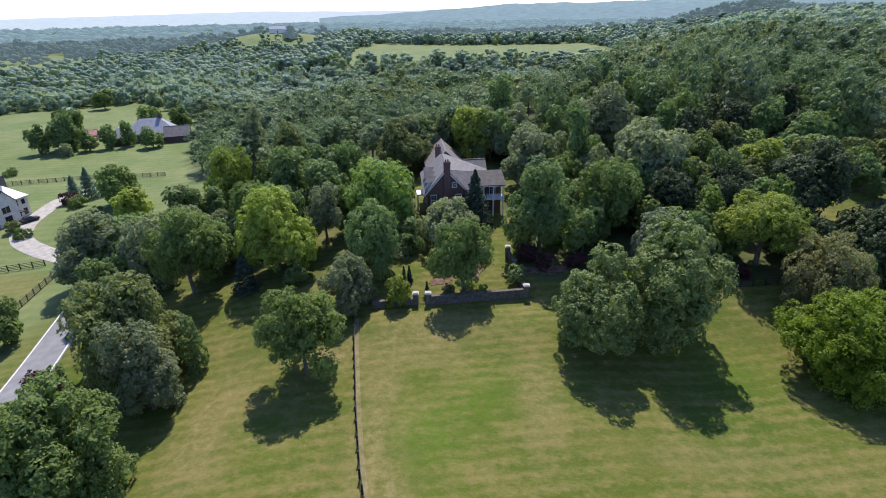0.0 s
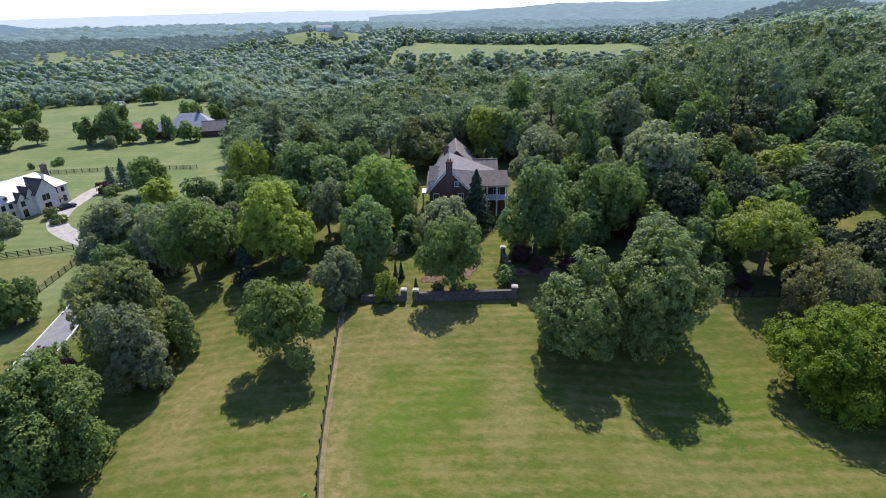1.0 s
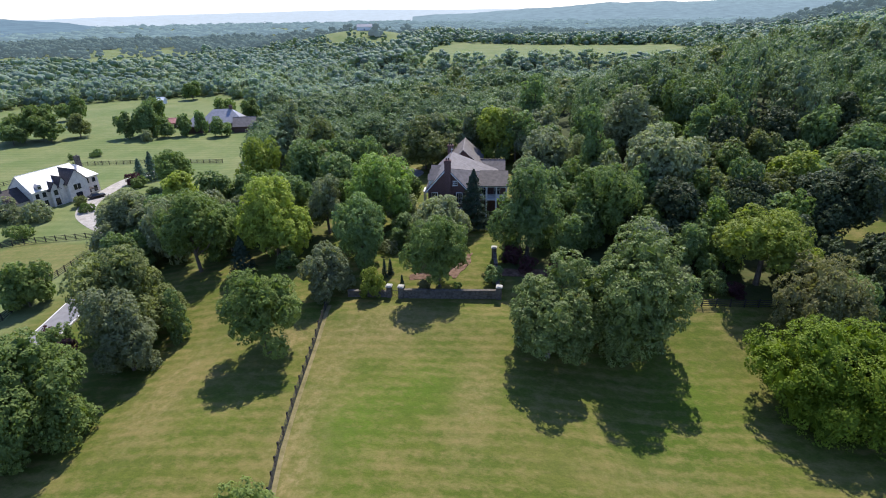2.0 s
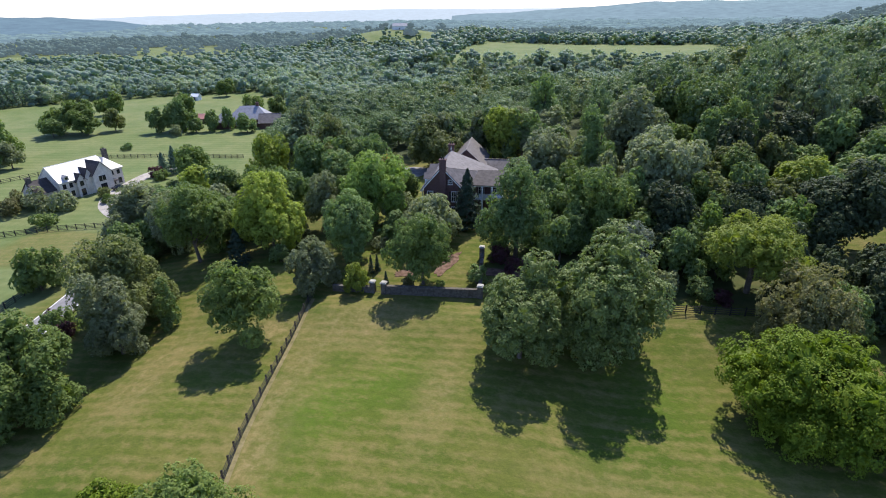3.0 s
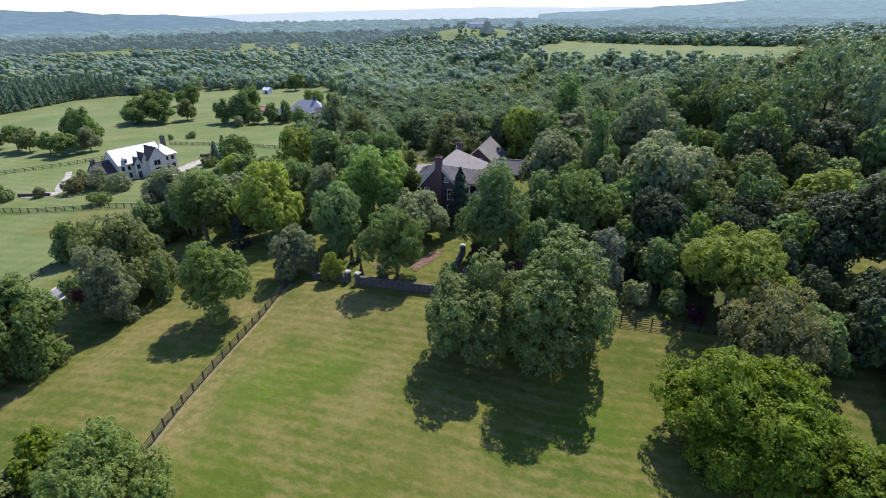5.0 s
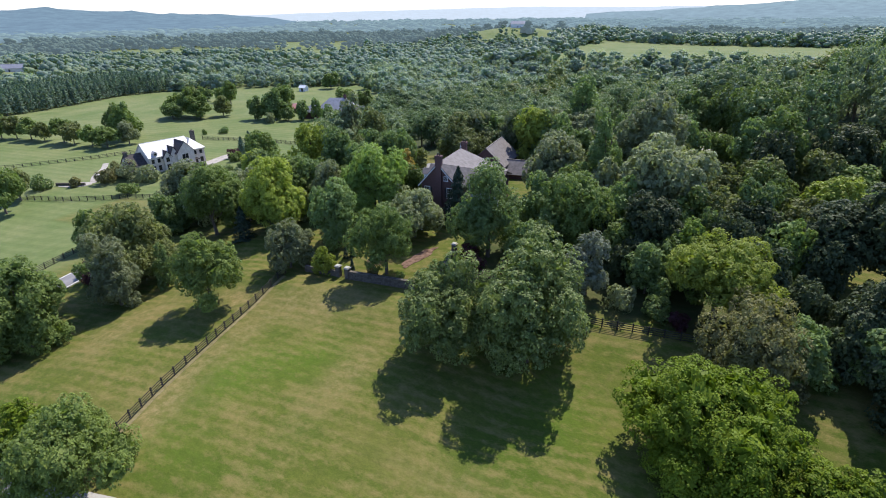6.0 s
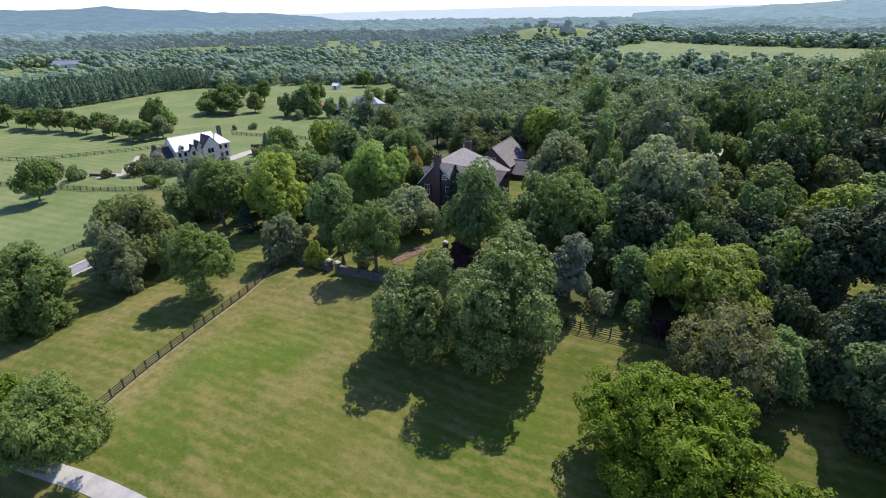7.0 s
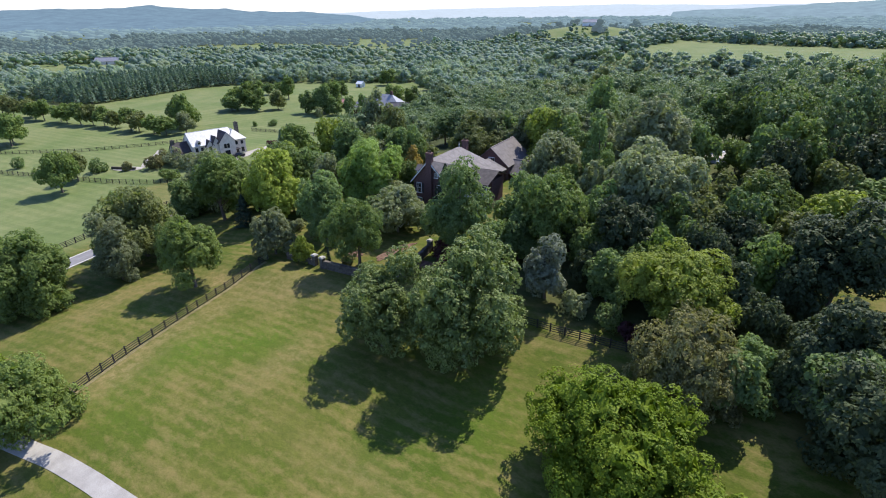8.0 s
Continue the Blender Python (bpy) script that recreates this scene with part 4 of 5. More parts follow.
    for x in (6.4, 8.4, 10.4, 12.4):
        for za, zb in ((g - 0.3, 9.3), (9.55, 12.1)):
            bm = bmesh.new()
            bmesh.ops.create_cone(bm, cap_ends=True, segments=12, radius1=0.17, radius2=0.14, depth=zb - za, matrix=Matrix.Translation((x, 103.25, (za + zb) / 2)))
            box(bm, x - 0.22, x + 0.22, 103.03, 103.47, zb - 0.14, zb)
            part("column", bm, WHITE, porch)
    bm = bmesh.new()
    for z in (9.75, 10.5):
        box(bm, 6.2, 12.6, 103.22, 103.3, z, z + 0.07)
    for k in range(32):
        box(bm, 6.3 + k * 0.2, 6.34 + k * 0.2, 103.24, 103.28, 9.78, 10.52)
    part("railing", bm, WHITE, porch)
    for x in (8, 10.6):
        window(ob, x, 105.8, 9.7, 1.1, 2.1, "s")
    # link and rear wing
    hipped(ob, 1.4, 7.0, 116.4, 124.5, z0, 9.6, 12.6, BRICK, SHINGLE)
    gabled(ob, -1.5, 7.1, 126, 139.5, z0, 10.2, 14.0, "y", BRICK, SHINGLE)
    window(ob, 3.0, 126, 10.2, 1.4, 1.5, "s")
    gabled(ob, 7.1, 12.8, 127.5, 134, z0, 8.2, 10.6, "x", BRICK, SHINGLE)
    # white entrance porch on the west side
    entry = new("entrance_porch")
    entry.parent = ob
    part("entrance_roof", new_box(-5.0, -3.2, 107.6, 110.6, 9.4, 9.7), WHITE, entry)
    for y in (107.8, 110.4):
        bm = bmesh.new()
        bmesh.ops.create_cone(bm, cap_ends=True, segments=10, radius1=0.16, radius2=0.13, depth=9.4 - g, matrix=Matrix.Translation((-4.8, y, (9.4 + g) / 2)))
        part("column", bm, WHITE, entry)
    return ob


brick_house()


def cream_house():
    g = land(-114, 128) - 0.1
    ob = thing("cream_house", (-116.2, 118.6, g), "cream stone manor with steep gray slate roofs and dormered gables", "house", rz=78)
    ob.scale = (0.80, 0.85, 0.74)
    gabled(ob, 0.4, 19.5, 2, 13, -0.6, 7.3, 12.6, "x", CREAM, GLARESLATE)
    hipped(ob, 17.0, 24.5, 1.6, 12.4, -0.6, 7.3, 11.8, CREAM, GLARESLATE)
    # front cross gables, their slopes' shade put into the dark roof colour
    gabled(ob, 11.2, 18.6, -0.8, 8.0, -0.6, 7.6, 12.2, "y", CREAM, DARKROOF)
    gabled(ob, 6.0, 9.2, 0.8, 6.0, -0.6, 6.6, 9.0, "y", CREAM, DARKROOF)
    gabled(ob, 9.0, 12.0, 0.6, 8.0, -0.6, 7.4, 10.4, "y", CREAM, DARKROOF)
    gabled(ob, -6.5, 0, 4.0, 12.0, -0.6, 4.6, 8.6, "x", CREAM, DARKROOF)
    chimney(ob, 24.6, 9.6, 4, 14.2, 1.6, 1.3, STONE)
    chimney(ob, -5.8, 8.0, 0, 10.2, 1.4, 1.2, STONE)
    for x in (13.8, 15.2):
        window(ob, x, -0.8, 4.6, 1.0, 1.9, "s", group_frame=DARKTRIM)
    window(ob, 14.5, -0.8, 1.0, 2.2, 2.2, "s", group_frame=DARKTRIM)
    window(ob, 7.6, 0.8, 4.3, 1.2, 1.7, "s", group_frame=DARKTRIM)
    window(ob, 7.6, 0.8, 0.4, 1.4, 2.5, "s", group_frame=DARKTRIM)
    for x in (2.0, 4.4):
        window(ob, x, 2.0, 4.4, 1.0, 1.6, "s", group_frame=DARKTRIM)
        window(ob, x, 2.0, 0.9, 1.0, 2.0, "s", group_frame=DARKTRIM)
    for x in (20.2, 22.8):
        window(ob, x, 1.6, 4.9, 1.0, 1.5, "s", group_frame=DARKTRIM)
        window(ob, x, 1.6, 1.0, 1.2, 2.0, "s", group_frame=DARKTRIM)
    window(ob, 24.5, 5.5, 4.9, 1.4, 1.6, "e", group_frame=DARKTRIM)
    window(ob, 24.5, 5.5, 1.0, 1.8, 2.2, "e", group_frame=DARKTRIM)
    for x in (3.4,):
        dormer(ob, x, 1.9, 7.5, 1.6, 1.2, 3.0, CREAM, SLATE, "s")
    part("entrance_canopy", new_box(18.6, 20.4, -1.4, 2.0, 3.0, 3.3), DARKTRIM, ob)
    return ob


cream_house()


def gray_roofed_house():
    x, y = -132, 238
    g = land(x, y)
    ob = thing("country_house", (x, y, g), "gray-roofed country house among trees beside the pasture", "house", rz=20)
    hipped(ob, -8, 12, -5, 7, -0.5, 3.6, 9.2, BRICK, SLATE)
    hipped(ob, -14, -6, -8, 2, -0.5, 3.2, 7.0, BRICK, SLATE)
    gabled(ob, 8, 18, -11, -3, -0.5, 3.0, 6.4, "x", BRICK, SHINGLE)
    chimney(ob, 6, 1, 6, 10.8, 1.3, 1.0, BRICK)
    for k in (-4, 0, 4):
        window(ob, k, -5, 0.9, 1.1, 1.7, "s")
    return ob


gray_roofed_house()


def shed(x, y, w, d, h, roof, label, rz=0.0, wall=WHITE, rise=0.35):
    ob = thing("farm_building", (x, y, land(x, y)), label, "building", "farm buildings", rz)
    gabled(ob, -w / 2, w / 2, -d / 2, d / 2, -0.4, h, h + d * rise, "x", wall, roof)
    part("door", new_box(-0.7, 0.7, -d / 2 - 0.06, -d / 2, 0, min(2.2, h - 0.2)), DARKTRIM, ob)
    return ob


shed(-160.5, 240, 9, 5, 2.6, COPPER, "small barn with a weathered pinkish tin roof", 15, STONE)
shed(-215, 312, 5, 4, 2.6, WHITE, "small white outbuilding at the pasture's far edge", 5)
shed(-594, 318, 26, 10, 3.4, SLATE, "long gray-roofed house beyond the pines", 40, CREAM)
shed(-596, 390, 30, 10, 3.5, WHITE, "long white-roofed farm building in the valley", 40)
shed(-232, 812, 22, 10, 5, SLATE, "pale country house on top of the far knoll", 5)


# ---- garden wall ----
def stone_wall(name, ax, ay, bx, by, high, label, thick=0.5):
    """A run of coursed stone: base, stones set proud in courses, and cap stones; follows the land."""
    ob = thing(name, (ax, ay, land(ax, ay)), label, "wall", "garden walls", math.degrees(math.atan2(by - ay, bx - ax)))
    L = math.hypot(bx - ax, by - ay)
    n = max(1, round(L / 2.5))
    rng = random.Random(int(ax * 10 + ay))
    bm, o = bmesh.new(), land(ax, ay)
    spots = []
    for k in range(n):
        x0, x1 = L * k / n, L * (k + 1) / n
        z = land(ax + (bx - ax) * (k + 0.5) / n, ay + (by - ay) * (k + 0.5) / n) - o
        box(bm, x0, x1, -thick / 2 + 0.04, thick / 2 - 0.04, z - 0.5, z + high - 0.12)
        spots.append((x0, x1, z))
    part("core", bm, STONE, ob)
    stone = bmesh.new()
    box(stone, -0.5, 0.5, -0.5, 0.5, -0.5, 0.5, 0.06)
    proto = part("stone", stone, STONE, ob)
    proto.matrix_basis = Matrix.LocRotScale((0.3, -thick / 2 + 0.06, 0.12), None, (0.5, 0.14, 0.2))
    for x0, x1, z in spots:
        rows = max(1, int((high - 0.12) / 0.30))
        for r in range(rows):
            x = x0
            while x < x1 - 0.05:
                w = min(rng.uniform(0.45, 0.95), x1 - x)
                s = new("stone", proto.data)
                s.parent = ob
                hh = (high - 0.12) / rows
                s.matrix_basis = Matrix.LocRotScale((x + w / 2, -thick / 2 + 0.05 - rng.uniform(0, 0.02), z + (r + 0.5) * hh), None, (w - 0.02, 0.16, hh - 0.02))
                x += w
        c = new("cap_stone", proto.data)
        c.parent = ob
        c.matrix_basis = Matrix.LocRotScale(((x0 + x1) / 2, 0, z + high - 0.06), None, (x1 - x0 - 0.02, thick + 0.12, 0.14))
        c.data = proto.data
    return ob


def pier(x, y, high, w=0.8, label="square stone gate pier with a pale cap"):
    ob = thing("gate_pier", (x, y, land(x, y)), label, "pier", "garden piers")
    part("shaft", new_box(-w / 2, w / 2, -w / 2, w / 2, -0.4, high - 0.2, bevel=0.03), STONE, ob)
    bm = bmesh.new()
    box(bm, -w / 2 - 0.1, w / 2 + 0.1, -w / 2 - 0.1, w / 2 + 0.1, high - 0.2, high - 0.06)
    box(bm, -w / 2 + 0.02, w / 2 - 0.02, -w / 2 + 0.02, w / 2 - 0.02, high - 0.06, high + 0.06)
    part("cap", bm, CAPSTONE, ob, "pale stone cap")
    return ob


WY = 72.5
stone_wall("garden_wall", -11.6, WY - 0.6, -5.2, WY, 1.1, "low stone garden wall with pale capping beside the gate")
stone_wall("garden_wall", -2.6, WY, 12.3, WY + 1.7, 1.5, "long stone garden wall with pale capping along the lawn")
stone_wall("garden_wall", 12.3, WY + 1.7, 10.8, 85.5, 1.5, "stone side wall running up to the house")
pier(-4.9, WY, 2.1)
pier(-3.0, WY, 2.1)
pier(12.4, WY + 1.7, 2.2)
pier(10.7, 85.9, 2.2)
gate = thing("garden_gate", (-3.95, WY, land(-3.95, WY)), "closed black iron garden gate between two stone piers", "gate")
bm = bmesh.new()
for z in (0.15, 1.15):
    box(bm, -0.5, 0.5, -0.02, 0.02, z, z + 0.05)
for k in range(8):
    box(bm, -0.48 + k * 0.135, -0.455 + k * 0.135, -0.012, 0.012, 0.1, 1.35)
part("bars", bm, IRON, gate)




# ---- paving, beds and the pool garden ----
def patch(name, cx, cy, rx, ry, material, label, category, lift=0.06, turn=0.0, wobble=0.08, seed=1):
    """A paved or planted patch with an uneven round edge, laid over the land with a real thickness."""
    n, rings = 40, 6
    vs, fs = [], []
    for j in range(rings + 1):
        for k in range(n):
            a = math.tau * k / n
            w = (1 + wobble * noise.noise(Vector((2 * math.cos(a), 2 * math.sin(a), seed)))) * j / rings
            px, py = rx * w * math.cos(a), ry * w * math.sin(a)
            x, y = cx + px * math.cos(turn) - py * math.sin(turn), cy + px * math.sin(turn) + py * math.cos(turn)
            vs.append((x, y, land(x, y) + lift))
    for k in range(n):
        x, y, z = vs[rings * n + k]
        vs.append((x, y, z - lift - 0.3))
    for j in range(rings + 1):
        for k in range(n):
            fs.append((j * n + k, j * n + (k + 1) % n, (j + 1) * n + (k + 1) % n, (j + 1) * n + k))
    return tagged(mesh_object(name, vs, fs, material), label, category, kind="structure")


patch("forecourt", -18.0, 131.5, 7.0, 5.5, FORECOURT, "gray paved forecourt beside the brick house", "paving", 0.07, 0.3)
patch("mulch_bed", 5.3, 82.8, 1.1, 4.2, MULCH, "reddish bark mulch bed winding through the garden lawn", "flower bed", 0.06, -0.25, 0.5, 3)
patch("mulch_bed", -1.0, 78.2, 2.0, 0.9, MULCH, "reddish bark mulch bed winding through the garden lawn", "flower bed", 0.06, 0.2, 0.5, 5)
patch("mulch_bed", 16.0, 81.5, 4.5, 1.4, MULCH, "brown leaf mulch beneath the trees", "flower bed", 0.06, 0.1, 0.5, 7)
patch("patio", -133.0, 102.5, 5.5, 2.6, GRAVEL, "pale stone patio above the pasture fence", "paving", 0.12, 0.45)
stone_wall("patio_wall", -138.0, 99.6, -129.0, 103.4, 0.9, "low pale stone retaining wall round the patio")


def lounge_chair(x, y, rz):
    ob = thing("sun_lounger", (x, y, land(x, y) + 0.1), "white slatted sun lounger on the pool terrace", "lounger", "pool loungers", rz)
    part("seat", new_box(-0.32, 0.32, -0.9, 0.45, 0.28, 0.36, bevel=0.03), WHITE, ob)
    bm = bmesh.new()
    solid(bm, [(-0.32, 0.45, 0.28), (0.32, 0.45, 0.28), (0.32, 0.95, 0.85), (-0.32, 0.95, 0.85), (-0.32, 0.5, 0.22), (0.32, 0.5, 0.22), (0.32, 1.0, 0.8), (-0.32, 1.0, 0.8)],
          [(0, 1, 2, 3), (7, 6, 5, 4), (0, 4, 5, 1), (1, 5, 6, 2), (2, 6, 7, 3), (3, 7, 4, 0)])
    part("backrest", bm, WHITE, ob)
    for px, py in ((-0.27, -0.8), (0.27, -0.8), (-0.27, 0.4), (0.27, 0.4)):
        part("leg", new_box(px - 0.03, px + 0.03, py - 0.03, py + 0.03, -0.05, 0.28), WHITE, ob)
    return ob


def parasol(x, y, material, label):
    """A garden umbrella: pole, base and an eight-sided canopy with ribs."""
    ob = thing("parasol", (x, y, land(x, y) + 0.1), label, "umbrella", "pool umbrellas")
    tv, tf = [], []
    tube(tv, tf, [(0, 0, 0), (0, 0, 2.7)], [0.035, 0.03], 8)
    arrays_part("pole", tv, tf, WHITE, ob)
    bm = bmesh.new()
    bmesh.ops.create_cone(bm, cap_ends=False, segments=8, radius1=1.6, radius2=0.05, depth=0.75, matrix=Matrix.Translation((0, 0, 2.35)))
    bmesh.ops.solidify(bm, geom=bm.faces[:], thickness=0.02)
    part("canopy", bm, material, ob)
    part("base", new_box(-0.25, 0.25, -0.25, 0.25, 0, 0.1, bevel=0.03), STONE, ob)
    for k in range(8):
        a = math.tau * k / 8
        tv, tf = [], []
        tube(tv, tf, [(0, 0, 2.62), (1.5 * math.cos(a), 1.5 * math.sin(a), 1.98)], [0.012, 0.01], 4)
        arrays_part("rib", tv, tf, WHITE, ob)
    return ob


patch("pool_terrace", 47.6, 153.6, 4.6, 5.0, CONCRETE, "pale concrete terrace of the pool garden in the wood", "paving", 0.1)
parasol(45.2, 151.6, TEAL, "open teal canvas garden umbrella over the terrace")
parasol(48.0, 151.4, WHITE, "open white canvas garden umbrella over the terrace")
parasol(50.8, 153.0, TEAL, "open teal canvas garden umbrella over the terrace")
for x, y, rz in ((44.0, 150.2, 10), (46.4, 149.8, 0), (49.4, 150.1, -8), (51.6, 151.0, -15)):
    lounge_chair(x, y, rz)


def garden_steps(x, y, rz):
    """White wooden steps: two sloping strings with slatted treads between them."""
    ob = thing("garden_steps", (x, y, land(x, y)), "white-painted wooden slatted steps in the garden bed", "steps", rz=rz)
    for side in (-0.65, 0.65):
        bm = bmesh.new()
        solid(bm, [(side - 0.04, 0, -0.1), (side + 0.04, 0, -0.1), (side + 0.04, 1.9, 1.45), (side - 0.04, 1.9, 1.45),
                   (side - 0.04, 0, 0.12), (side + 0.04, 0, 0.12), (side + 0.04, 1.9, 1.67), (side - 0.04, 1.9, 1.67)],
              [(0, 1, 2, 3), (7, 6, 5, 4), (0, 4, 5, 1), (1, 5, 6, 2), (2, 6, 7, 3), (3, 7, 4, 0)])
        part("string", bm, WHITE, ob)
        part("post", new_box(side - 0.05, side + 0.05, 1.8, 1.9, -0.2, 1.5), WHITE, ob)
    for k in range(7):
        part("tread", new_box(-0.6, 0.6, 0.04 + 0.27 * k, 0.22 + 0.27 * k, 0.14 + 0.22 * k, 0.19 + 0.22 * k, bevel=0.01), WHITE, ob)
    return ob


garden_steps(-0.9, 91.2, -20)


def parked_car(x, y, rz):
    """A dark saloon car: lower body, glazed cabin, lamps and four wheels."""
    ob = thing("car", (x, y, land(x, y) + 0.06), "dark saloon car parked on the gravel drive", "car", rz=rz)
    bm = bmesh.new()
    box(bm, -2.2, 2.2, -0.88, 0.88, 0.3, 0.9, 0.14)
    part("body", bm, IRON, ob)
    bm = bmesh.new()
    solid(bm, [(-1.6, -0.8, 0.88), (1.1, -0.8, 0.88), (1.1, 0.8, 0.88), (-1.6, 0.8, 0.88), (-1.0, -0.62, 1.42), (0.4, -0.62, 1.42), (0.4, 0.62, 1.42), (-1.0, 0.62, 1.42)],
          [(3, 2, 1, 0), (4, 5, 6, 7), (0, 1, 5, 4), (1, 2, 6, 5), (2, 3, 7, 6), (3, 0, 4, 7)])
    part("cabin_glass", bm, GLASS, ob)
    part("roof", new_box(-0.98, 0.38, -0.62, 0.62, 1.41, 1.47, bevel=0.02), IRON, ob)
    for side in (-0.6, 0.6):
        part("headlight", new_box(2.17, 2.22, side - 0.18, side + 0.18, 0.6, 0.74), WHITE, ob)
    for px, py in ((-1.35, -0.82), (1.35, -0.82), (-1.35, 0.82), (1.35, 0.82)):
        bm = bmesh.new()
        bmesh.ops.create_cone(bm, cap_ends=True, segments=16, radius1=0.33, radius2=0.33, depth=0.22, matrix=Matrix.Translation((px, py, 0.33)) @ Matrix.Rotation(radians(90), 4, "X"))
        part("wheel", bm, DARKTRIM, ob)
    return ob


parked_car(-109.4, 131.6, 60)


# ---- trees of the lawn and the garden ----
tree("olive", -44.0, 62.4, 8.2, 15.4, 0.03, 0.35, masses=22, rough=0.2, label="wide olive-brown tree with a smooth domed crown beside the road")
tree("gray", -37.7, 54.2, 4.3, 13.4, 0.0, 0.27, 14000, masses=18, rough=0.3, label="upright gray-green tree with leaves down to the grass", point=0.8)
shrub("deep", -35.2, 61.6, 2.1, 8.2, 0.32, label="tall dark round evergreen at the lawn's edge", masses=9)
tree("moss", -18.4, 57.3, 5.9, 12.8, 0.2, 0.27, 15000, masses=17, rough=0.9, label="mossy green lawn tree with an open crown over a forked trunk", lean=-0.4)
tree("green", -39.6, 40.6, 6.8, 14.4, 0.0, 0.32, masses=20, rough=0.4, label="broad green tree with low branches beside the road")
tree("moss", -5.2, 27.2, 6.7, 9.8, 0.08, 0.27, masses=18, rough=0.6, label="sparse mossy-green tree with pale bare twigs beside the drive")
tree("deep", -58.0, 81.0, 5.0, 9.5, 0.03, 0.40, masses=14)
tree("green", -49.5, 43.0, 6.5, 12.0, 0.0, 0.32, masses=18)
tree("lime", -14.5, 27.5, 3.6, 6.6, 0.1, 0.29, masses=12)
tree("olive", -16, 21, 5.0, 6.5, 0.1, 0.36)
tree("gray", -15.1, 72.0, 4.4, 8.9, 0.05, 0.29, masses=13, rough=0.3, label="rounded gray-green tree at the fence's end")
tree("yellow", -7.6, 72.0, 2.2, 5.4, 0.06, 0.28, masses=11, rough=0.7, label="young yellow-green tree before the garden wall")
tree("green", 2.6, 76.0, 5.9, 12.5, 0.22, 0.27, 14000, masses=16, rough=0.3, label="rounded green shade tree behind the garden wall")
tree("gray", 0.6, 89.3, 5.7, 9.6, 0.15, 0.34, masses=16, rough=0.2, label="low gray-green tree with a flat dome before the house")
tree("deep", -12.1, 82.2, 4.8, 12.6, 0.04, 0.32, masses=15, rough=0.3)
tree("gray", -22.5, 93.5, 3.9, 12.2, 0.15, 0.34, masses=12)
tree("yellow", -29.3, 84.6, 7.0, 15.0, 0.14, 0.34, masses=18, rough=0.6, label="large yellow-green tree with an airy crown")
tree("green", -42.9, 80.2, 7.5, 16.0, 0.10, 0.35, masses=18, rough=0.6)
tree("gray", -52.0, 86.5, 6.5, 13.0, 0.10, 0.45, masses=15)
tree("gray", -67.0, 93.5, 7.8, 14.0, 0.06, 0.40, masses=18)
tree("deep", -60.0, 93.0, 6.0, 12.0, 0.06, 0.48)
tree("green", -36.0, 95.0, 5.5, 13.5, 0.10, 0.45)
tree("bright", -13.1, 96.9, 7.2, 14.7, 0.08, 0.34, masses=17, rough=0.5, label="bright green round tree beside the brick house")
tree("deep", -34.4, 112.8, 5.8, 15.0, 0.08, 0.50)
tree("yellow", -50.4, 121.4, 6.1, 16.1, 0.08, 0.50)
tree("deep", -27.0, 121.0, 5.5, 12.5, 0.08, 0.52)
tree("green", -40.0, 104.0, 5.0, 11.0, 0.10, 0.50)
tree("yellow", -80.0, 129.0, 4.8, 9.0, 0.08, 0.50)
tree("green", -91.8, 143.7, 6.3, 12.2, 0.08, 0.52)
tree("olive", -40.8, 138.1, 5.9, 16.9, 0.08, 0.55)
tree("olive", -11.3, 136.7, 8.5, 14.0, 0.16, 0.50, masses=18, rough=0.2, label="wide olive-green dome of a tree behind the house")
tree("olive", -22.0, 127.0, 5.0, 9.0, 0.10, 0.50)
tree("gray", -8.3, 97.5, 3.6, 7.6, 0.03, 0.34, masses=13, label="gray-green magnolia with glossy leaves beside the brick house")
tree("green", -9.5, 106.5, 3.4, 8.2, 0.06, 0.40, masses=11)
tree("deep", -7.0, 89.5, 3.0, 6.0, 0.03, 0.34, masses=10)
tree("deep", 16.4, 87.6, 6.8, 17.4, 0.03, 0.34, masses=17, rough=0.6, label="tall dark green tree hiding the house's porch", point=0.6)
tree("maple", 19.9, 61.8, 6.5, 14.3, -0.02, 0.27, 19000, masses=22, rough=0.5, label="broad maple on the lawn with silvery glints painted into its leaves", point=0.75)
tree("maple", 30.9, 66.0, 7.8, 18.5, 0.0, 0.27, 26000, masses=30, rough=0.5, label="large maple on the lawn with silvery glints painted into its leaves", point=0.5)
tree("silver", 34.9, 82.2, 3.6, 10.4, 0.06, 0.30, masses=12, label="slender silvery-gray tree at the wood's edge", point=0.4)
tree("yellow", 52.8, 82.8, 7.4, 12.3, 0.35, 0.28, 15000, trunk=0.42, masses=20, rough=0.4, label="yellow-green tree with a wide airy crown")
tree("bright", 48.1, 92.8, 3.1, 10.4, 0.06, 0.40)
tree("bright", 62.3, 95.0, 2.9, 11.2, 0.04, 0.40)
tree("dark", 70.1, 99.8, 7.2, 16.1, 0.05, 0.45, masses=22, rough=0.15, label="huge very dark domed tree at the wood's edge")
tree("lime", 53.9, 58.0, 10.6, 12.2, -0.06, 0.26, 28000, masses=30, rough=0.5, label="broad lime-green tree with heavy rounded leaf masses")
tree("lime", 64.5, 54.0, 5.6, 7.6, 0.02, 0.28, masses=16)
tree("brown", 57.6, 70.9, 6.9, 12.2, 0.06, 0.25, masses=18, rough=0.7, label="thin-leaved brownish tree with bare twigs")
tree("green", 29.7, 93.8, 6.1, 15.4, 0.10, 0.35, masses=16)
tree("gray", 42.4, 109.5, 8.6, 17.8, 0.08, 0.48, masses=22, rough=0.7)
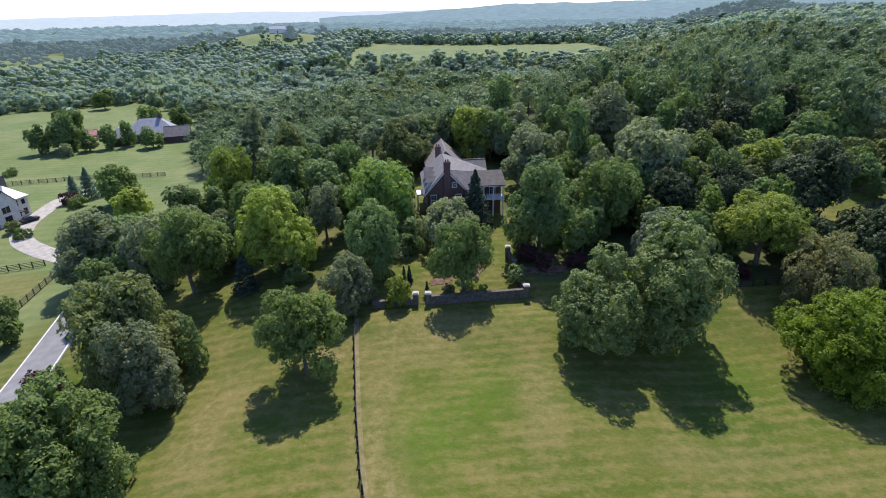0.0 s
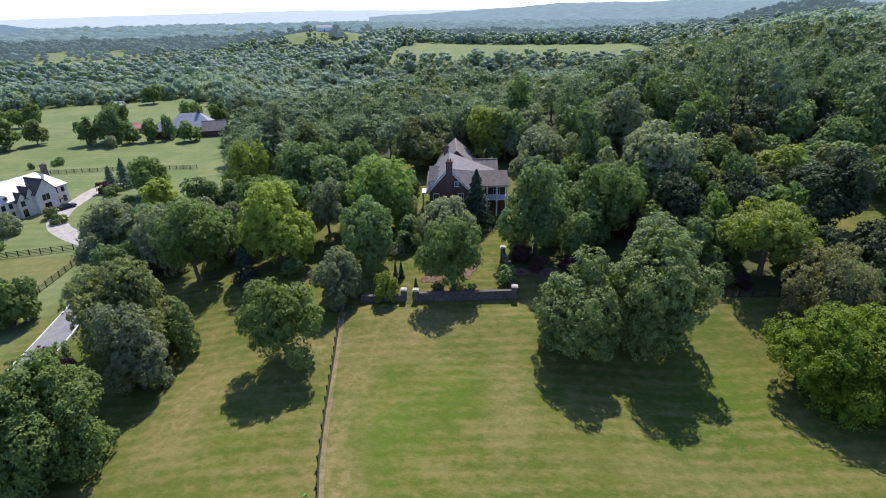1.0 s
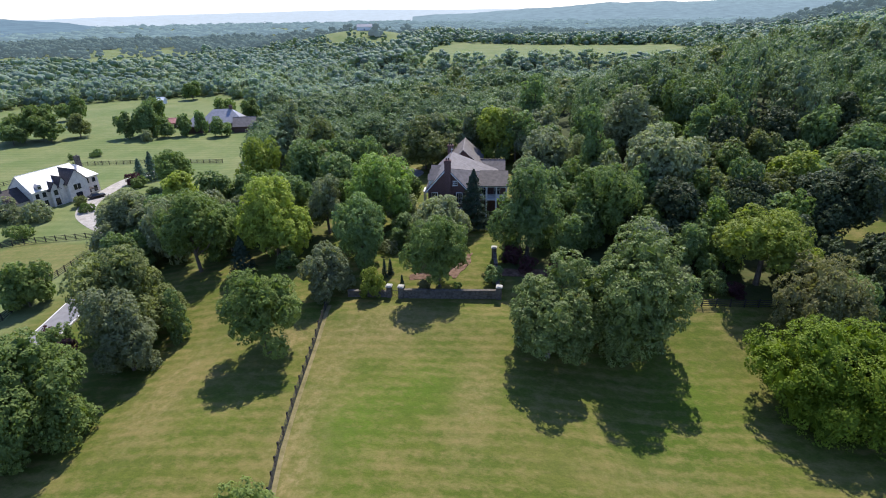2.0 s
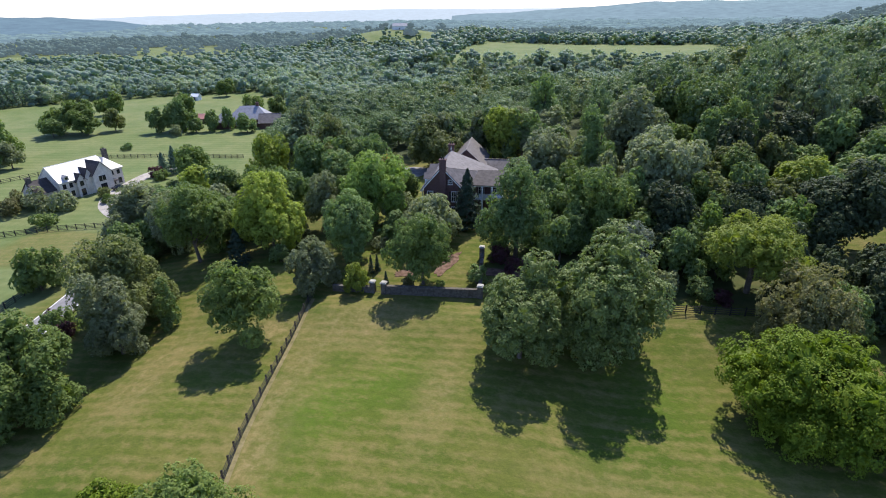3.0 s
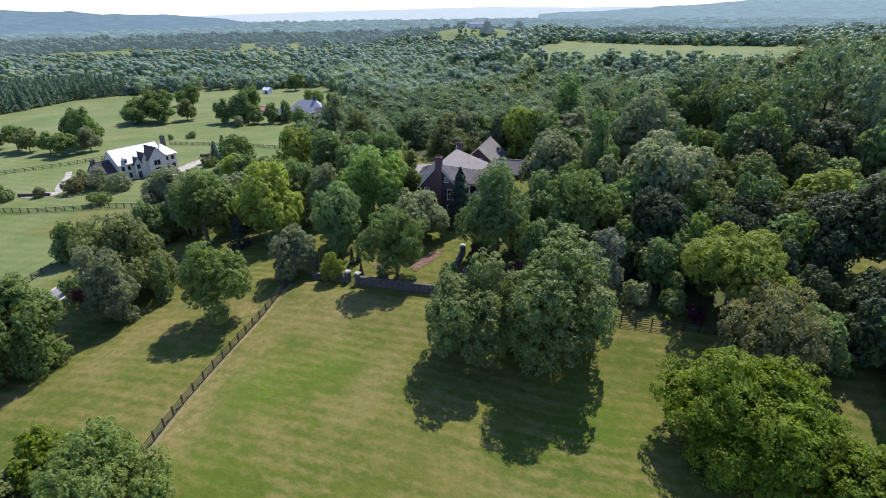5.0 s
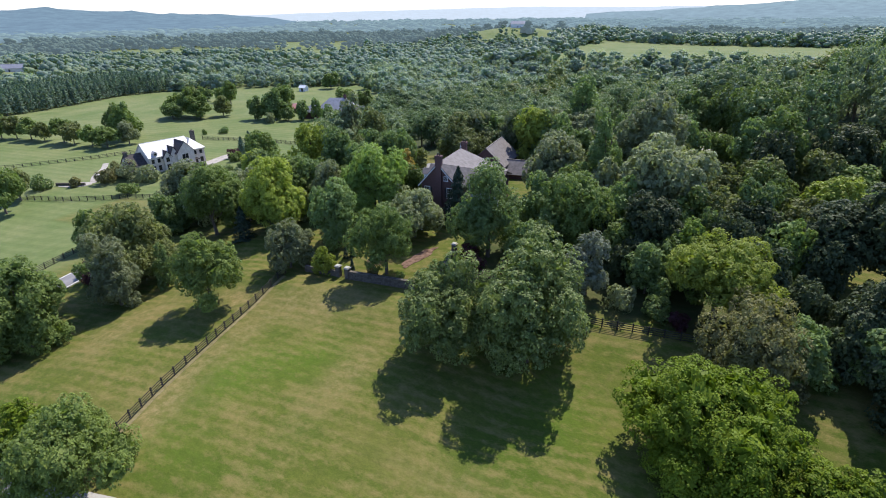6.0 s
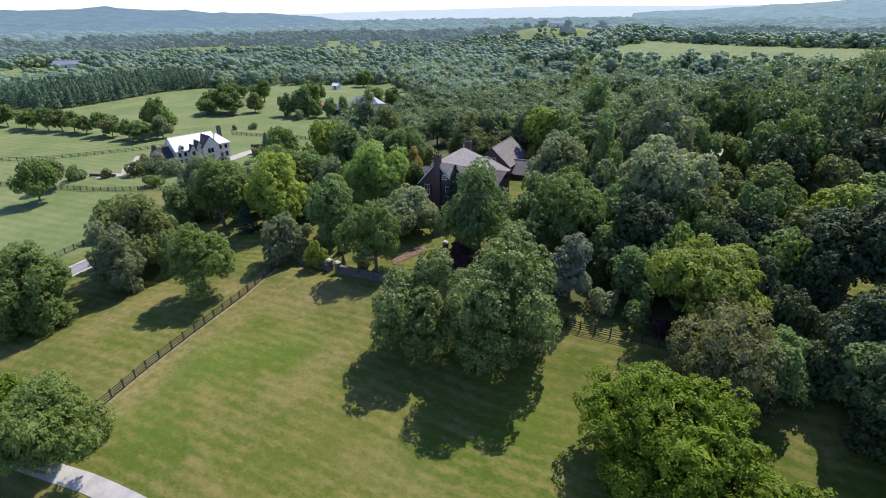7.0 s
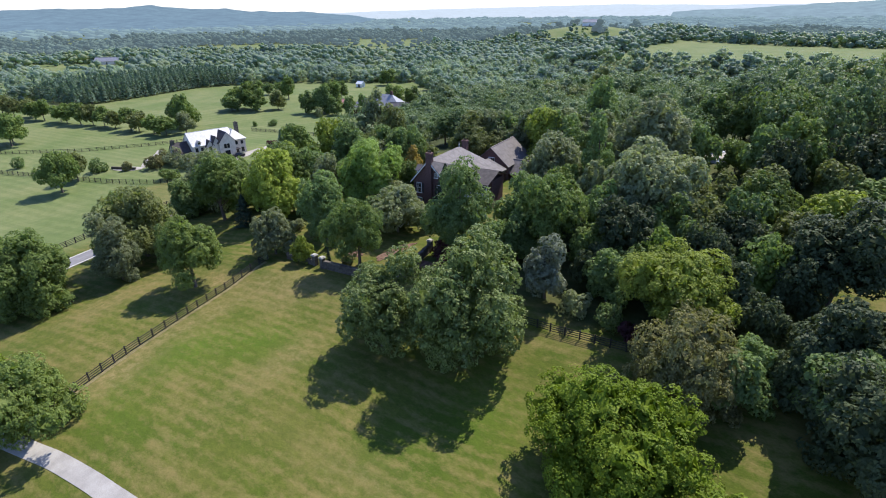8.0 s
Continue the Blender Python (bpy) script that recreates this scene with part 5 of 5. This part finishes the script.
tree("gray", 37.6, 125.5, 8.1, 21.3, 0.08, 0.52, masses=22, rough=0.7)
tree("gray", 14.7, 145.0, 9.1, 13.4, 0.08, 0.55, masses=18)
tree("yellow", 7.3, 142.3, 5.8, 14.5, 0.12, 0.52)
tree("deep", 15.8, 156.6, 5.4, 20.3, 0.05, 0.60)
tree("gray", -51.1, 141.5, 5.6, 22.0, 0.06, 0.60)
tree("green", 59.0, 118.7, 6.8, 10.4, 0.06, 0.48)
tree("gray", 19.0, 119.0, 7.0, 14.5, 0.08, 0.48, masses=18)
tree("dark", 71.5, 80.8, 6.4, 12.6, 0.02, 0.42)
tree("deep", 29.9, 117.1, 4.6, 19.6, 0.08, 0.52)
tree("autumn", -18.0, 119.0, 2.4, 8.3, 0.12, 0.45)
tree("green", -72.6, 71.5, 4.6, 9.0, 0.03, 0.45)
tree("green", 57.6, 157.0, 8.8, 14.6, 0.06, 0.60)
tree("olive", 58.5, 124.4, 5.0, 10.4, 0.06, 0.50)
tree("yellow", 69.0, 114.6, 5.2, 11.0, 0.06, 0.48)
tree("green", 61.0, 143.0, 7.0, 12.0, 0.06, 0.55)
tree("dark", 42.0, 95.0, 5.2, 13.0, 0.03, 0.42)
tree("deep", 36.5, 101.0, 4.8, 12.5, 0.04, 0.45)
tree("dark", 57.0, 104.0, 5.0, 10.0, 0.04, 0.45)
tree("deep", 22.0, 99.0, 5.0, 12.0, 0.04, 0.45)
tree("dark", 79.0, 84.0, 6.5, 12.0, 0.02, 0.45)
tree("dark", 83.0, 75.0, 6.5, 12.5, 0.02, 0.45)
tree("dark", 76.5, 68.5, 8.8, 16.5, 0.02, 0.38, masses=20, label="big very dark tree with dense leaves to the ground")
tree("green", 49.0, 167.0, 5.2, 13.5, 0.05, 0.55)
tree("deep", 42.0, 164.5, 4.8, 13.0, 0.05, 0.55)
tree("deep", 55.5, 168.0, 5.0, 14.0, 0.05, 0.55)
tree("green", 50.8, 143.5, 3.6, 7.5, 0.05, 0.50)
conifer("spruce", 5.6, 98.4, 3.9, 11.8, 0.42, 4600)
conifer("spruce", -33.5, 79.0, 2.6, 7.0, 0.40, 2200, label="dark conifer under the yellow-green trees")
conifer("spruce", -3.2, 74.2, 0.62, 3.0, 0.2, 900, label="narrow clipped cypress beside the gate", name="cypress")
conifer("spruce", -7.0, 77.6, 0.65, 3.4, 0.2, 900, label="narrow clipped cypress in the garden", name="cypress")
conifer("spruce", -6.2, 78.4, 0.65, 3.0, 0.2, 900, label="narrow clipped cypress in the garden", name="cypress")
conifer("pine", -105.5, 152.0, 3.4, 9.5, 0.55, 2000)
conifer("pine", -111.0, 153.0, 2.6, 7.0, 0.55, 1500)


def undergrowth():
    """Smaller trees and shrubs between the large ones, clear of the house and its garden."""
    rng = random.Random(41)
    taken = [(o.location.x, o.location.y) for o in scene.objects if o.get("category") == "tree"]

    def fill(x0, x1, y0, y1, n, low, high, kinds, size, r0, r1):
        done = tries = 0
        while done < n and tries < 900:
            tries += 1
            x, y = rng.uniform(x0, x1), rng.uniform(y0, y1)
            if any((x - a) ** 2 + (y - b) ** 2 < 3.4 ** 2 for a, b in taken) or inside(x, y, -8, 15, 72, 134) or (x - 47) ** 2 + (y - 153) ** 2 < 90 or inside(x, y, 44, 57, 122, 160):
                continue
            if inside(x, y, 43, 50, 112, 121) or inside(x, y, -30, -17, 76, 84):
                continue
            taken.append((x, y))
            tree(rng.choice(kinds), round(x, 1), round(y, 1), round(rng.uniform(r0, r1), 1), round(rng.uniform(low, high), 1), 0.06, size, masses=10)
            done += 1

    fill(20, 62, 97, 134, 16, 9, 13, ("green", "gray", "deep", "olive"), 0.55, 3.4, 5.0)
    fill(18, 66, 134, 150, 9, 11, 15, ("green", "gray", "deep"), 0.6, 4.2, 5.6)
    fill(-58, -17, 98, 131, 13, 9, 13, ("green", "gray", "deep", "olive"), 0.55, 3.6, 5.2)
    fill(62, 104, 108, 138, 18, 6, 9, ("green", "deep", "olive"), 0.6, 4.4, 6.0)
    fill(68, 105, 70, 85, 8, 7, 10, ("dark", "deep"), 0.5, 4.4, 6.0)
    fill(60, 112, 130, 152, 14, 9, 13, ("deep", "dark", "green"), 0.6, 4.4, 6.0)
    fill(-60, -19, 86, 99, 9, 8, 12, ("green", "gray", "deep", "green"), 0.42, 3.4, 4.8)
    fill(24, 70, 86, 98, 11, 7, 11, ("deep", "dark", "green", "dark"), 0.42, 3.2, 4.6)
    fill(60, 74, 72, 86, 4, 5, 8, ("dark", "deep"), 0.42, 3.0, 4.2)
    fill(-16, 16, 140, 152, 6, 11, 14, ("green", "deep", "gray"), 0.6, 4.0, 5.5)


undergrowth()
for kind, x, y, r, h in (("deep", -25.0, 79.5, 2.2, 3.6), ("gray", -18.6, 80.8, 1.6, 2.4), ("gray", -8.4, 86.0, 1.9, 2.3), ("deep", -5.4, 88.0, 2.0, 3.0), ("gray", -4.2, 94.5, 2.4, 4.0),
                         ("purple", -7.6, 93.0, 1.6, 2.6), ("brown", 0.2, 75.4, 1.1, 1.5), ("green", 5.6, 75.4, 0.9, 1.6), ("deep", 11.2, 77.6, 1.7, 3.2), ("purple", 14.0, 84.5, 1.8, 3.2),
                         ("brown", 13.0, 88.0, 1.5, 3.0), ("purple", 16.5, 82.0, 1.8, 2.8), ("purple", 22.0, 82.5, 2.0, 2.6), ("deep", 26.0, 81.5, 2.2, 3.2)):
    shrub(kind, x, y, r, h, 0.28)
for kind, x, y, r, h in (("gray", 40.5, 80.5, 2.4, 3.6), ("deep", 45.5, 80.0, 2.4, 3.4), ("purple", 48.5, 79.4, 1.8, 2.4), ("brown", 62.5, 71.5, 1.4, 1.6), ("purple", -57.4, 60.0, 1.6, 3.0),
                         ("deep", -53.8, 58.2, 2.4, 4.2), ("purple", -51.0, 57.0, 1.6, 3.0), ("green", 45.6, 113.6, 1.6, 2.6), ("deep", 52.0, 98.5, 2.2, 3.6)):
    shrub(kind, x, y, r, h, 0.3)

# ---- about the cream house and over the pastures ----
for kind, x, y, r, h in (("green", -107.0, 103.0, 3.4, 3.6), ("brown", -124.0, 107.5, 3.2, 4.6), ("brown", -127.0, 113.0, 3.6, 5.4), ("gray", -119.5, 113.0, 4.2, 6.2), ("gray", -112.0, 114.0, 3.6, 5.2), ("brown", -131.0, 101.5, 1.8, 3.2),
                         ("green", -103.5, 121.0, 2.2, 2.6), ("olive", -108.5, 124.5, 2.0, 3.0), ("purple", -108.0, 146.0, 2.4, 3.6), ("green", -104.0, 143.5, 2.6, 3.4), ("deep", -97.5, 133.0, 2.0, 1.6),
                         ("deep", -95.5, 138.0, 2.0, 1.6), ("deep", -138.1, 95.2, 3.2, 5.0), ("deep", -168.9, 82.4, 2.2, 4.0), ("deep", -152, 182, 2.4, 3.0), ("green", -158, 176, 1.2, 2.6), ("gray", -150, 210, 3.2, 5.0)):
    shrub(kind, x, y, r, h, 0.45)
tree("green", -124.0, 78.0, 6.2, 13.0, 0.22, 0.48, masses=13, rough=0.9, label="lone spreading oak in the pasture")
tree("olive", -133, 86.5, 4.4, 9.5, 0.2, 0.5)
tree("green", -212, 95, 7.0, 13.5, 0.2, 0.6)
tree("green", -219.5, 98, 6.0, 12.5, 0.2, 0.6)
for kind, x, y, r, h in (("deep", -155.7, 217.8, 6.0, 15.5), ("deep", -163, 214, 5.0, 12.0), ("green", -158, 228, 6.0, 16.5), ("deep", -146, 218, 4.0, 9.0), ("deep", -140, 222, 3.6, 10.0), ("deep", -134, 226, 3.0, 11.0),
                         ("deep", -122, 222, 4.5, 9.0), ("green", -126, 258, 6.0, 12.0), ("green", -142, 262, 6.0, 12.0)):
    tree(kind, x, y, r, h, 0.05, 0.75)
for kind, x, y, r, h in (("green", -201.1, 208.3, 7.5, 15.3), ("green", -193, 204, 6.5, 12.0), ("green", -209, 204, 6.5, 12.0), ("deep", -204, 196, 6.0, 9.0), ("green", -213.4, 244.2, 5.0, 14.3),
                         ("olive", -187, 214, 5.5, 11.0), ("green", -194.7, 160.4, 7.6, 14.0), ("green", -186.0, 158.0, 6.5, 13.5), ("green", -180.0, 153.2, 5.0, 16.5), ("gray", -172.0, 149.0, 4.5, 10.0),
                         ("green", -228, 251, 4.5, 9.0), ("deep", -240, 250, 4.5, 8.0), ("green", -185, 262, 4.5, 11.0)):
    tree(kind, x, y, r, h, 0.16, 0.75)
rng = random.Random(8)
for k in range(17):
    u = k / 16
    tree(rng.choice(("green", "olive", "green")), -318 + 142 * u + rng.uniform(-2, 2), 121 + 22 * u + rng.uniform(-2, 2), rng.uniform(4.6, 6.0), rng.uniform(8.5, 11.0), 0.22, 0.85,
         label="round green tree in a row along the pasture lane")
tree("green", -205, 330, 6.0, 12.0, 0.15, 0.8)


def pine_belt():
    """A plantation belt: many pines, joined into one."""
    rng = np.random.default_rng(77)
    vs, tv, tf = [], [], []
    for i in range(46):
        for j in range(9):
            u = i / 45
            x = np.interp(u, (0, 0.35, 0.7, 1), (-301, -305, -316, -307)) - 6.5 * j + rng.uniform(-2, 2)
            y = 158 + 122 * u + rng.uniform(-1.5, 1.5)
            h, r, n = rng.uniform(10, 14), rng.uniform(2.8, 3.8), 170
            t, a = rng.uniform(0, 1, n) ** 1.3, rng.uniform(0, math.tau, n)
            o = r * (1 - t) ** 0.7 * rng.uniform(0.6, 1, n)
            p = np.stack((x + o * np.cos(a), y + o * np.sin(a), land(x, y) + h * (0.1 + 0.9 * t)), 1)
            v, f = sprays(rng, p, np.stack((np.cos(a), np.sin(a), np.full(n, 0.3)), 1), 1.05, 0.4)
            vs.append(v)
            tube(tv, tf, [(x, y, land(x, y) - 0.3), (x, y, land(x, y) + h * 0.8)], [0.2, 0.08], 4)
    v = np.vstack(vs)
    tagged(arrays_part("pine_belt", v, np.arange(len(v)).reshape(-1, 3), LEAF["pine"], None), "belt of dark planted pines beyond the pasture", "trees", kind="stuff")
    tagged(arrays_part("pine_trunks", tv, tf, BARK, None), "straight trunks of the planted pines", "trunks", kind="stuff")


pine_belt()
